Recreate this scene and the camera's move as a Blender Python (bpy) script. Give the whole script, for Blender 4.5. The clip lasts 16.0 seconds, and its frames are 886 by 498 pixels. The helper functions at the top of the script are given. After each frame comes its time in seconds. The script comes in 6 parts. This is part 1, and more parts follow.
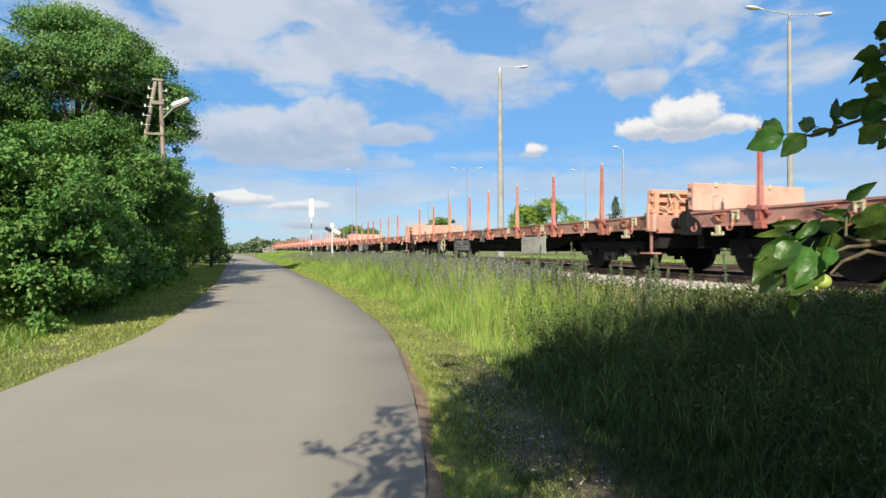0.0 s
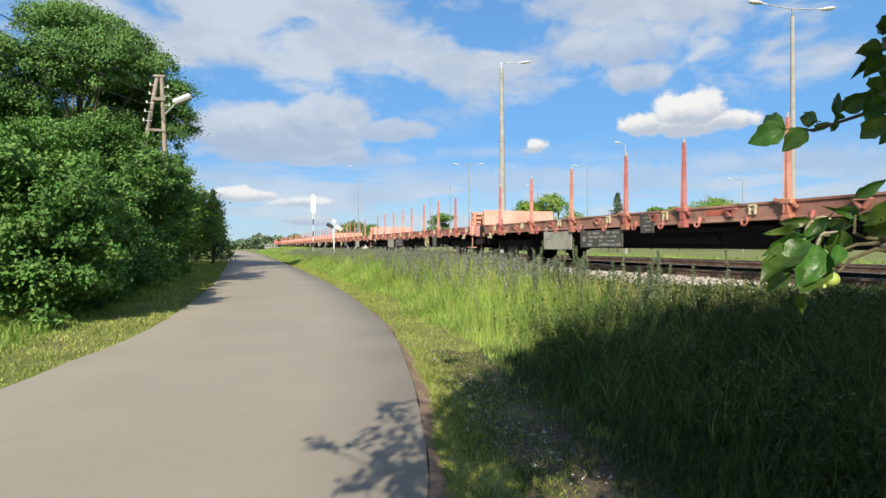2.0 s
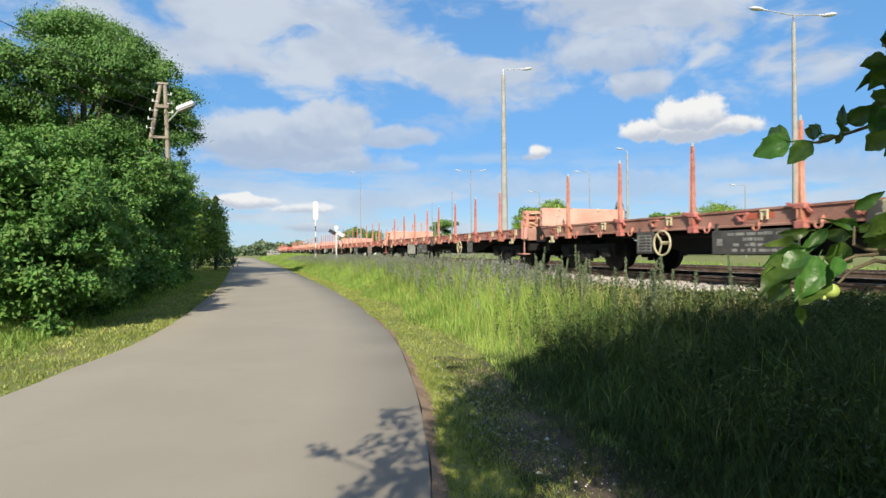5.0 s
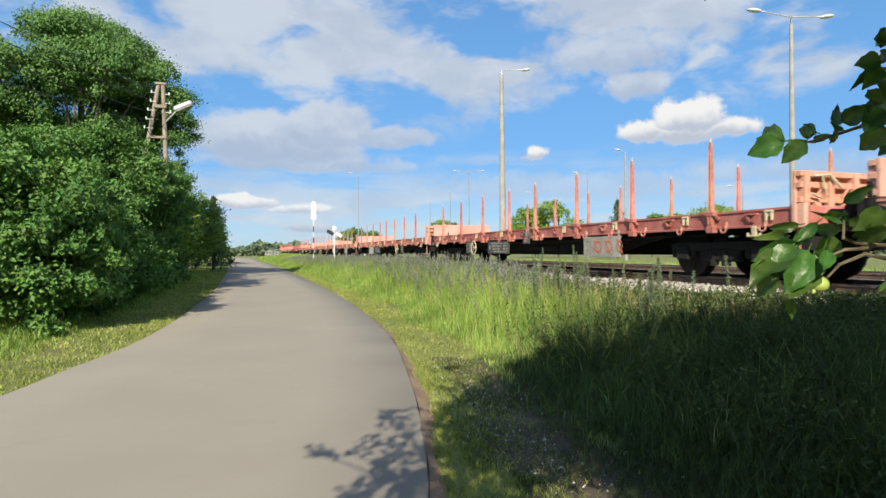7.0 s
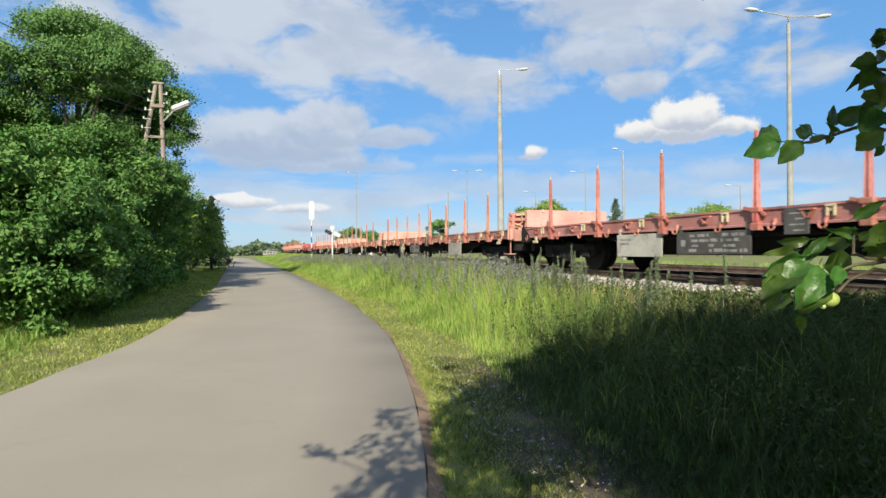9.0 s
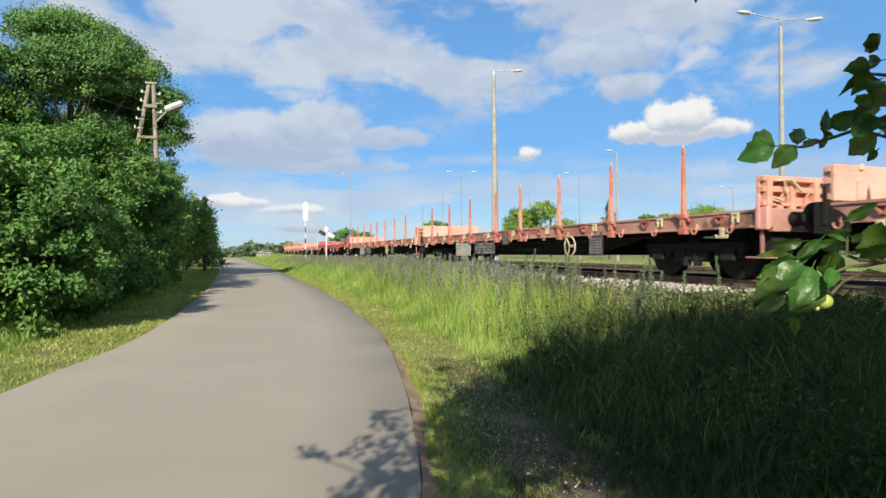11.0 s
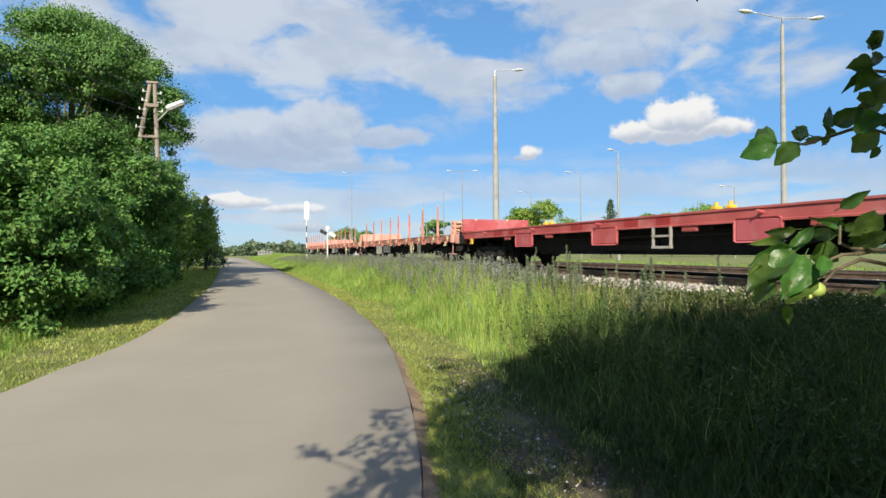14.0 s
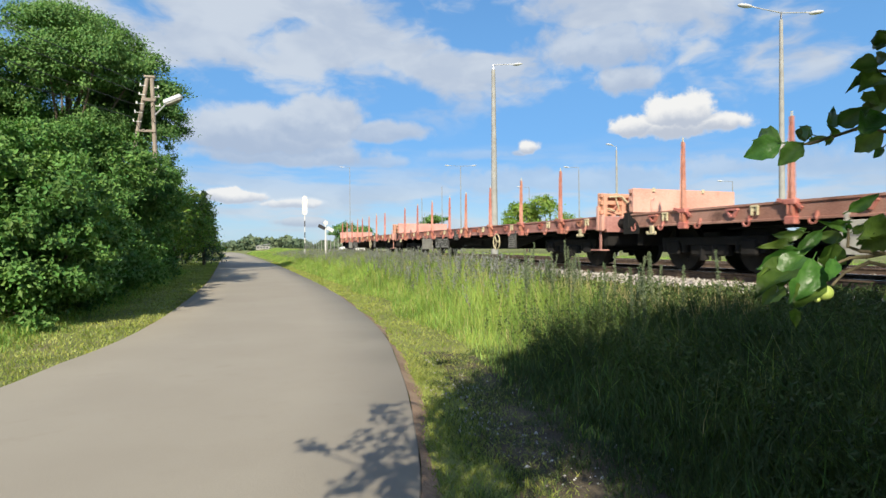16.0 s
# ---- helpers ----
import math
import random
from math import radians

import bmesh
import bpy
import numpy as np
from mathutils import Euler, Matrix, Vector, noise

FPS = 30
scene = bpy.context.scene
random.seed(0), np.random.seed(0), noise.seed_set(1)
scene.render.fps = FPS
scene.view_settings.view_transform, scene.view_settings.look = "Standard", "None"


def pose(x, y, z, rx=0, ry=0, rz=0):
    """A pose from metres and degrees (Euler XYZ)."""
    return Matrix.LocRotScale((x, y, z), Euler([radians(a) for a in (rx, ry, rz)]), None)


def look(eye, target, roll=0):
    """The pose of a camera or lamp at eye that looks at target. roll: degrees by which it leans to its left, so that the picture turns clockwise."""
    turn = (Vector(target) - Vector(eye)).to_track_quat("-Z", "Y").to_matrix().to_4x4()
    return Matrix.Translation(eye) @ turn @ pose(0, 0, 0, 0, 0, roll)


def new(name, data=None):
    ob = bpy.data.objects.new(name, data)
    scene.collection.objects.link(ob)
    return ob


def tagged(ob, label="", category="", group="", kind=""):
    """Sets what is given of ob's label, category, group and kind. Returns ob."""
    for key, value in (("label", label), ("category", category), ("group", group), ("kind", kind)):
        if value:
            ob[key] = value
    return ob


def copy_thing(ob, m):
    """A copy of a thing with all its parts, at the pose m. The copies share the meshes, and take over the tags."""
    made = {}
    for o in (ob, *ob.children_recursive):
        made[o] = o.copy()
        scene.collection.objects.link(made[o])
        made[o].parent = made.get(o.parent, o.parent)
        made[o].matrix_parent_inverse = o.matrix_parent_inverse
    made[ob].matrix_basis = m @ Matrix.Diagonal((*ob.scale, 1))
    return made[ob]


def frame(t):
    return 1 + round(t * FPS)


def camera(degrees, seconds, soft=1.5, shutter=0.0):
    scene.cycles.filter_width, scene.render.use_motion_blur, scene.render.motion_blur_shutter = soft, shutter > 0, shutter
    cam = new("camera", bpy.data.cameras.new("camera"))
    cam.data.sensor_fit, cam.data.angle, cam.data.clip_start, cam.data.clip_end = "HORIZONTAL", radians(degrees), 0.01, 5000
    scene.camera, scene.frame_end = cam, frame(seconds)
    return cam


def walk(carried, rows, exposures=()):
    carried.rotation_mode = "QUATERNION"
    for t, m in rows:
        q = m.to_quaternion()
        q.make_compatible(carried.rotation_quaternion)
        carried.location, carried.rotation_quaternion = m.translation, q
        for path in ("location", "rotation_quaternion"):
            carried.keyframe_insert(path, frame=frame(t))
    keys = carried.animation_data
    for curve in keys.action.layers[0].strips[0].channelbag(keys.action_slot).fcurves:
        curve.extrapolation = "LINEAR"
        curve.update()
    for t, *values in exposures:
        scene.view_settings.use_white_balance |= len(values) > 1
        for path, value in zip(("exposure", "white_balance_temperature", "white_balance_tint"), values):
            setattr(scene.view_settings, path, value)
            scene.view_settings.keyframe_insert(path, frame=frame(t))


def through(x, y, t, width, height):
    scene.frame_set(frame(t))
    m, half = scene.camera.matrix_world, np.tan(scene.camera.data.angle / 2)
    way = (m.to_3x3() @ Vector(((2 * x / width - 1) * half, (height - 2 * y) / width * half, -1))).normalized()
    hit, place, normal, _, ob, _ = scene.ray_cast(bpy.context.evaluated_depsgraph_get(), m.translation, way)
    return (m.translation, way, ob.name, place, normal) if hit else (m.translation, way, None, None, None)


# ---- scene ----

# ---- camera and its path ----
EYE_Z = 1.5
EXPOSURE = 0.5
SKY_STRENGTH = 0.084
SKY_TINT = (0.85, 1.15, 1.45)
SKY_LOW, SKY_MID, SKY_TOP = (3.5, 4.9, 6.4), (1.35, 3.45, 6.6), (0.45, 1.4, 3.8)
CLOUD_LIT = (7.6, 7.6, 7.5)
CLOUD_THIN = (5.6, 6.0, 6.5)
CLOUD_SHADE = (3.5, 4.1, 5.2)
SINGLE_CLOUDS = (   # turn to the right of +Y, height, half width, half height (degrees), softness, thickness, raggedness
    (41.2, 10.8, 4.3, 1.35, 0.2, 1.0, 0.8), (41.5, 11.9, 3.0, 2.0, 0.2, 1.0, 0.8), (37.5, 11.1, 1.9, 1.1, 0.2, 1.0, 0.85), (44.6, 10.9, 2.3, 1.0, 0.24, 1.0, 0.85),
    (27.5, 9.5, 1.1, 0.7, 0.3, 1.0, 0.9), (26.6, 9.1, 1.0, 0.35, 0.4, 0.8, 0.9),
    (2.0, 10.6, 8.6, 2.7, 0.22, 0.86, 0.45), (7.0, 12.0, 4.8, 2.5, 0.22, 0.86, 0.45), (12.6, 11.1, 5.0, 1.1, 0.3, 0.8, 0.5), (4.0, 8.7, 9.0, 1.3, 0.3, 0.8, 0.6), (11.0, 8.3, 6.0, 0.7, 0.5, 0.55, 0.8),
    (-1.3, 4.7, 3.6, 0.75, 0.2, 0.97, 0.7), (4.6, 4.1, 3.0, 0.6, 0.3, 0.92, 0.7), (5.5, 2.4, 3.0, 0.6, 0.3, 0.85, 0.7),
    (36.5, 15.3, 2.8, 1.4, 0.3, 0.85, 0.8), (34.0, 18.2, 6.5, 2.2, 0.4, 0.8, 0.8), (22.0, 13.4, 1.6, 0.35, 0.6, 0.45, 1.0), (22.0, 9.0, 6.0, 0.5, 0.6, 0.35, 1.0), (30, 6.3, 14.0, 1.5, 0.5, 0.5, 1.0), (48, 7.0, 8.0, 1.2, 0.5, 0.55, 1.0),
)
CAM_ROWS = (
    (0, 18.430, 0.000, 0.000), (0.5, 18.412, -0.165, -0.088), (1, 18.384, -0.273, 0.022), (1.5, 18.289, -0.345, 0.029),
    (2, 18.254, -0.395, -0.057), (2.5, 18.325, -0.407, -0.033), (3, 18.355, -0.402, -0.081), (3.5, 18.149, -0.190, -0.077),
    (4, 18.015, 0.022, -0.124), (6.5, 18.159, 0.292, -0.093), (7, 18.229, 0.283, -0.062), (7.5, 18.274, 0.282, -0.061),
    (8, 18.282, 0.280, -0.068), (8.5, 18.331, 0.281, -0.101), (9, 18.413, 0.237, -0.125), (11.5, 19.038, 0.358, -0.072),
    (12, 18.871, 0.391, -0.055), (12.5, 18.935, 0.372, -0.043), (13, 19.004, 0.279, -0.036), (13.5, 18.937, 0.282, -0.037),
    (14, 18.882, 0.260, -0.077), (14.5, 18.836, -0.023, -0.115), (15, 18.860, -0.119, -0.078), (15.5, 18.870, -0.211, -0.035),
    (16, 19.046, -0.251, -0.075),
)


def aimed(yaw, pitch, roll):
    """A pose at the eye, turned to the right of +Y by yaw and up by pitch, in degrees."""
    a, p = radians(yaw), radians(pitch)
    way = Vector((math.sin(a) * math.cos(p), math.cos(a) * math.cos(p), math.sin(p)))
    eye = Vector((0, 0, EYE_Z))
    return look(eye, eye + way * 10, roll)


cam = camera(75.1, 16.0, soft=1.5, shutter=0.08)
walk(cam, [(t, aimed(y, p, r)) for t, y, p, r in CAM_ROWS], exposures=((0, EXPOSURE), (16, EXPOSURE)))

# ---- sky and sun ----
SUN_TRAVEL = 26.0   # degrees from +Y towards +X in which the light goes
SUN_HEIGHT = 32.0
a, e = radians(SUN_TRAVEL), radians(SUN_HEIGHT)
sun = new("sun", bpy.data.lights.new("sun", "SUN"))
sun.data.energy, sun.data.angle, sun.data.color = 5.0, radians(0.6), (1.0, 0.90, 0.74)
sun.matrix_world = look((0, 0, 30), (math.sin(a) * math.cos(e) * 10, math.cos(a) * math.cos(e) * 10, 30 - math.sin(e) * 10))


class Nodes:
    """Short hand for building a node tree."""

    def __init__(self, tree):
        self.t = tree

    def add(self, kind):
        return self.t.nodes.new(kind)

    def put(self, socket, value):
        if isinstance(value, bpy.types.NodeSocket):
            self.t.links.new(value, socket)
        else:
            socket.default_value = value

    def math(self, op, x, y=0.0, z=None, clamp=False):
        n = self.add("ShaderNodeMath")
        n.operation, n.use_clamp = op, clamp
        self.put(n.inputs[0], x)
        self.put(n.inputs[1], y)
        if z is not None:
            self.put(n.inputs[2], z)
        return n.outputs[0]

    def vmath(self, op, x, y):
        n = self.add("ShaderNodeVectorMath")
        n.operation = op
        self.put(n.inputs[0], x)
        self.put(n.inputs[1], y)
        return n.outputs["Value"] if op in ("DOT_PRODUCT", "LENGTH", "DISTANCE") else n.outputs[0]

    def noise(self, vector, scale, detail=3.0, rough=0.5):
        n = self.add("ShaderNodeTexNoise")
        if vector is not None:
            self.put(n.inputs["Vector"], vector)
        n.inputs["Scale"].default_value, n.inputs["Detail"].default_value, n.inputs["Roughness"].default_value = scale, detail, rough
        return n.outputs["Fac"]

    def smooth(self, x, lo, hi, to_lo=0.0, to_hi=1.0):
        n = self.add("ShaderNodeMapRange")
        n.interpolation_type = "SMOOTHSTEP"
        for s, v in zip(n.inputs[:5], (x, lo, hi, to_lo, to_hi)):
            self.put(s, v)
        return n.outputs[0]

    def mix(self, fac, x, y, blend="MIX"):
        n = self.add("ShaderNodeMix")
        n.data_type, n.blend_type = "RGBA", blend
        self.put(n.inputs[0], fac)
        for s, v in ((n.inputs[6], x), (n.inputs[7], y)):
            self.put(s, (*v, 1) if isinstance(v, tuple) and len(v) == 3 else v)
        return n.outputs[2]


def build_sky():
    world = bpy.data.worlds.new("sky")
    scene.world = world
    world.use_nodes = True
    n = Nodes(world.node_tree)
    world.node_tree.nodes.clear()
    sky = n.add("ShaderNodeTexSky")
    sky.sky_type, sky.sun_disc = "NISHITA", False
    sky.sun_elevation, sky.sun_rotation = e, radians(SUN_TRAVEL + 180)
    sky.air_density, sky.dust_density, sky.ozone_density = 1.0, 0.35, 2.2
    way = n.add("ShaderNodeTexCoord").outputs["Generated"]
    sep = n.add("ShaderNodeSeparateXYZ")
    n.put(sep.inputs[0], way)
    x, y, z = sep.outputs
    # broad broken cloud cover, flattened towards the horizon
    squashed = n.vmath("MULTIPLY", way, (1.0, 1.0, 2.1))
    warp = n.add("ShaderNodeTexNoise")
    n.put(warp.inputs["Vector"], squashed)
    warp.inputs["Scale"].default_value, warp.inputs["Detail"].default_value = 7.0, 3.0
    bent = n.vmath("ADD", squashed, n.vmath("MULTIPLY", n.vmath("SUBTRACT", warp.outputs["Color"], (0.5, 0.5, 0.5)), (0.12, 0.12, 0.12)))
    sheet = n.noise(bent, 5.2, 8.0, 0.54)
    high = n.smooth(n.math("ADD", sheet, n.smooth(z, 0.20, 0.36, -0.09, 0.05)), 0.42, 0.57)
    high = n.math("MULTIPLY", high, n.math("MULTIPLY", n.smooth(z, 0.17, 0.27), n.smooth(z, 0.45, 0.85, 1.0, 0.25)))
    low = n.smooth(n.noise(n.vmath("MULTIPLY", way, (1.0, 1.0, 6.0)), 4.4, 6.0, 0.55), 0.45, 0.62)
    low = n.math("MULTIPLY", low, n.smooth(z, 0.20, 0.07, 0.0, 0.8))
    # single clouds
    wob = n.noise(way, 24.0, 8.0, 0.62)
    wob2 = n.noise(way, 6.0, 4.0, 0.55)
    ragged = n.math("MULTIPLY", n.math("SUBTRACT", n.math("ADD", n.math("MULTIPLY", wob, 0.65), n.math("MULTIPLY", wob2, 0.35)), 0.5), 3.2)
    yaw = n.math("MULTIPLY", n.math("ARCTAN2", x, y), 57.2958)
    tilt = n.math("MULTIPLY", n.math("ARCSINE", z), 57.2958)
    solid, shade, sunny = None, None, None
    for yw, tl, w, h, soft, thick, torn in SINGLE_CLOUDS:
        u = n.math("DIVIDE", n.math("SUBTRACT", yaw, yw), w)
        v = n.math("DIVIDE", n.math("SUBTRACT", tilt, tl), h)
        below = n.math("MULTIPLY", n.math("MINIMUM", v, 0.0), 0.7)
        d = n.math("ADD", n.math("MULTIPLY", u, u), n.math("ADD", n.math("MULTIPLY", v, v), n.math("MULTIPLY", below, below)))
        d = n.math("SUBTRACT", n.math("SQRT", d), n.math("MULTIPLY", ragged, torn))
        one = n.math("MULTIPLY", n.smooth(d, 1.0 + soft, 1.0 - soft), thick)
        dark = n.math("MULTIPLY", one, n.smooth(n.math("ADD", v, n.math("MULTIPLY", ragged, 0.8)), 0.45, -0.55))
        solid = one if solid is None else n.math("MAXIMUM", solid, one)
        shade = dark if shade is None else n.math("MAXIMUM", shade, dark)
        if thick > 0.9:
            sunny = one if sunny is None else n.math("MAXIMUM", sunny, one)
    amount = n.math("MAXIMUM", n.math("MULTIPLY", n.math("MAXIMUM", high, low), 0.86), solid)
    grey = n.smooth(n.noise(bent, 8.0, 4.0, 0.5), 0.40, 0.64)
    white = n.mix(n.math("MULTIPLY", grey, 0.5), CLOUD_THIN, CLOUD_SHADE)
    white = n.mix(sunny, white, CLOUD_LIT)
    white = n.mix(n.math("MULTIPLY", shade, 0.8), white, CLOUD_SHADE)
    clear = n.mix(n.smooth(z, 0.0, 0.17), SKY_LOW, SKY_MID)
    clear = n.mix(n.smooth(z, 0.25, 0.75), clear, SKY_TOP)
    blue = n.mix(0.75, n.mix(1.0, sky.outputs[0], SKY_TINT, "MULTIPLY"), clear)
    bg = n.add("ShaderNodeBackground")
    n.put(bg.inputs[0], n.mix(amount, blue, white))
    bg.inputs[1].default_value = SKY_STRENGTH
    n.put(n.add("ShaderNodeOutputWorld").inputs[0], bg.outputs[0])


build_sky()

# ---- materials ----


def material(name, dark, light, rough=0.8, scale=4.0, fine=60.0, bump=0.3, metal=0.0, per="", spread=0.25, through=0.0, stain=None, stain_scale=2.0, depth=0.01):
    """A surface that varies between two colours at two scales. per: 'object' or 'island' adds a change of tone from piece to piece."""
    m = bpy.data.materials.new(name)
    m.use_nodes = True
    n = Nodes(m.node_tree)
    m.node_tree.nodes.clear()
    where = n.add("ShaderNodeNewGeometry" if per == "island" else "ShaderNodeTexCoord")
    pos = where.outputs["Position"] if per == "island" else where.outputs["Object"]
    big, small = n.noise(pos, scale, 4.0), n.noise(pos, fine, 4.0, 0.6)
    fac = n.smooth(n.math("ADD", n.math("MULTIPLY", big, 0.6), n.math("MULTIPLY", small, 0.4)), 0.36, 0.64)
    colour = n.mix(fac, dark, light)
    if stain:
        colour = n.mix(n.smooth(n.noise(pos, stain_scale, 6.0, 0.65), 0.54, 0.68), colour, stain)
    if per:
        rnd = where.outputs["Random Per Island"] if per == "island" else n.add("ShaderNodeObjectInfo").outputs["Random"]
        hsv = n.add("ShaderNodeHueSaturation")
        n.put(hsv.inputs["Value"], n.math("ADD", n.math("MULTIPLY", rnd, 2 * spread), 1 - spread))
        n.put(hsv.inputs["Hue"], n.math("ADD", n.math("MULTIPLY", n.math("FRACT", n.math("MULTIPLY", rnd, 7.31)), 0.05 * spread / 0.25), 0.5 - 0.025 * spread / 0.25))
        n.put(hsv.inputs["Color"], colour)
        colour = hsv.outputs[0]
    b = n.add("ShaderNodeBsdfPrincipled")
    n.put(b.inputs["Base Color"], colour)
    n.put(b.inputs["Roughness"], n.math("ADD", n.math("MULTIPLY", small, 0.2), rough - 0.1))
    b.inputs["Metallic"].default_value = metal
    if bump:
        bm_ = n.add("ShaderNodeBump")
        bm_.inputs["Strength"].default_value, bm_.inputs["Distance"].default_value = bump, depth
        n.put(bm_.inputs["Height"], small)
        n.put(b.inputs["Normal"], bm_.outputs[0])
    last = b.outputs[0]
    if through:
        tr = n.add("ShaderNodeBsdfTranslucent")
        n.put(tr.inputs[0], n.mix(1.0, colour, (1.0, 1.25, 0.45), "MULTIPLY"))
        ms = n.add("ShaderNodeMixShader")
        ms.inputs[0].default_value = through
        m.node_tree.links.new(b.outputs[0], ms.inputs[1])
        m.node_tree.links.new(tr.outputs[0], ms.inputs[2])
        last = ms.outputs[0]
    n.put(n.add("ShaderNodeOutputMaterial").inputs[0], last)
    return m


ASPHALT = material("asphalt", (0.296, 0.266, 0.209), (0.326, 0.296, 0.234), 0.9, 0.5, 75.0, 0.6, stain=(0.300, 0.270, 0.212), stain_scale=3.0, depth=0.004)
ASPHALT_EDGE = material("asphalt_edge", (0.17, 0.145, 0.115), (0.27, 0.235, 0.19), 0.95, 3.0, 60.0, 0.6)
SOIL = material("soil_and_turf", (0.125, 0.150, 0.036), (0.235, 0.255, 0.075), 1.0, 0.9, 30.0, 0.8, stain=(0.21, 0.18, 0.085), stain_scale=1.3, depth=0.03)
STONE = material("ballast_stone", (0.24, 0.22, 0.195), (0.52, 0.485, 0.43), 0.9, 8.0, 60.0, 0.4, per="island", spread=0.3)
PEBBLE = material("pale_limestone_pebble", (0.30, 0.29, 0.26), (0.55, 0.53, 0.49), 0.9, 8.0, 60.0, 0.3, per="island", spread=0.25)
BARE_SOIL = material("bare_reddish_soil", (0.22, 0.14, 0.085), (0.37, 0.26, 0.17), 1.0, 2.0, 40.0, 0.8, depth=0.02)
# brown of bare earth with the apple tree's shade worked into it
SHADED_EARTH = material("shaded_trodden_earth", (0.052, 0.042, 0.023), (0.125, 0.098, 0.062), 1.0, 1.6, 35.0, 0.9, stain=(0.075, 0.085, 0.030), stain_scale=2.2, depth=0.03)
GRAVEL = material("gravel_bed", (0.26, 0.235, 0.21), (0.48, 0.45, 0.41), 0.95, 6.0, 45.0, 1.0, depth=0.04)
GRASS = material("grass_blade", (0.140, 0.24, 0.036), (0.35, 0.465, 0.105), 0.6, 0.5, 9.0, 0, per="island", spread=0.33, through=0.3)
LAWN = material("mown_grass_blade", (0.22, 0.275, 0.048), (0.39, 0.41, 0.11), 0.6, 0.6, 5.0, 0, per="island", spread=0.2, through=0.3)
DRY = material("dry_grass", (0.36, 0.30, 0.13), (0.55, 0.47, 0.24), 0.7, 0.8, 9.0, 0, per="island", spread=0.25, through=0.3)
# leaf colour of the weeds, also the darkened colour of grass in the tree's shade
WEED_SHADED_GRASS = material("weed_and_shaded_grass", (0.045, 0.075, 0.018), (0.11, 0.155, 0.042), 0.7, 1.0, 12.0, 0, per="island", spread=0.3, through=0.2)
BLOOM = material("violet_bloom", (0.20, 0.205, 0.20), (0.32, 0.32, 0.325), 0.7, 2.0, 20.0, 0, per="island", spread=0.3, through=0.2)
SPIRE = material("spire_leaf", (0.115, 0.160, 0.085), (0.235, 0.275, 0.165), 0.7, 1.0, 12.0, 0, per="island", spread=0.3, through=0.25)
BUSH = material("bush_leaf", (0.052, 0.140, 0.022), (0.130, 0.262, 0.050), 0.68, 0.6, 4.0, 0, per="island", spread=0.2, through=0.16)
BUSH_B = material("light_bush_leaf", (0.10, 0.18, 0.02), (0.20, 0.30, 0.05), 0.5, 0.7, 9.0, 0, per="island", spread=0.35, through=0.3)
TREE_LEAF = material("tree_leaf", (0.072, 0.175, 0.040), (0.175, 0.315, 0.078), 0.7, 0.3, 4.0, 0, per="island", spread=0.2, through=0.18)
PALE_LEAF = material("pale_tree_leaf", (0.16, 0.27, 0.035), (0.27, 0.38, 0.07), 0.5, 0.3, 6.0, 0, per="island", spread=0.3, through=0.3)
FIR_LEAF = material("fir_needle", (0.045, 0.075, 0.042), (0.09, 0.14, 0.075), 0.6, 0.5, 6.0, 0, per="island", spread=0.3)
FAR_LEAF = material("far_wood_leaf", (0.055, 0.095, 0.05), (0.12, 0.165, 0.085), 0.8, 0.06, 0.8, 0, per="island", spread=0.22)
APPLE_LEAF = material("apple_leaf", (0.038, 0.088, 0.016), (0.085, 0.165, 0.032), 0.36, 6.0, 60.0, 0.25, per="object", spread=0.3, through=0.35)
APPLE_CROWN = material("apple_crown_leaf", (0.05, 0.11, 0.02), (0.10, 0.18, 0.035), 0.45, 4.0, 40.0, 0, per="island", spread=0.3, through=0.15)
APPLE_SKIN = material("green_apple_skin", (0.33, 0.43, 0.10), (0.50, 0.58, 0.19), 0.4, 30.0, 120.0, 0.05)
BARK = material("bark", (0.07, 0.052, 0.035), (0.16, 0.125, 0.09), 0.9, 6.0, 40.0, 0.8, depth=0.02)
TWIG = material("twig_bark", (0.07, 0.06, 0.035), (0.17, 0.14, 0.08), 0.8, 20.0, 90.0, 0.4, depth=0.002)
CONCRETE = material("pole_concrete", (0.25, 0.252, 0.238), (0.36, 0.362, 0.34), 0.85, 1.4, 40.0, 0.3, stain=(0.25, 0.245, 0.22))
GREYWOOD = material("weathered_pole", (0.20, 0.165, 0.13), (0.36, 0.31, 0.25), 0.9, 2.0, 50.0, 0.6)
FAR_MAST = material("weathered_grey_mast", (0.20, 0.21, 0.21), (0.30, 0.31, 0.31), 0.8, 1.4, 30.0, 0.1)
GALV = material("galvanised_steel", (0.45, 0.46, 0.47), (0.62, 0.63, 0.64), 0.45, 5.0, 60.0, 0.1, metal=0.6)
LAMP_WHITE = material("lamp_housing", (0.46, 0.475, 0.49), (0.60, 0.615, 0.63), 0.4, 6.0, 60.0, 0.05)
WHITE = material("white_paint", (0.56, 0.56, 0.54), (0.70, 0.70, 0.67), 0.5, 5.0, 60.0, 0.1)
BLACK = material("black_paint", (0.012, 0.012, 0.013), (0.03, 0.03, 0.03), 0.6, 5.0, 60.0, 0.2)
RUBBER = material("black_rubber", (0.008, 0.008, 0.008), (0.02, 0.02, 0.02), 0.8, 5.0, 60.0, 0.2)
GLASS_DARK = material("dark_glass", (0.02, 0.024, 0.028), (0.035, 0.04, 0.045), 0.08, 3.0, 30.0, 0)
STEEL = material("rusty_rail", (0.075, 0.05, 0.036), (0.17, 0.12, 0.085), 0.75, 6.0, 70.0, 0.4, metal=0.2)
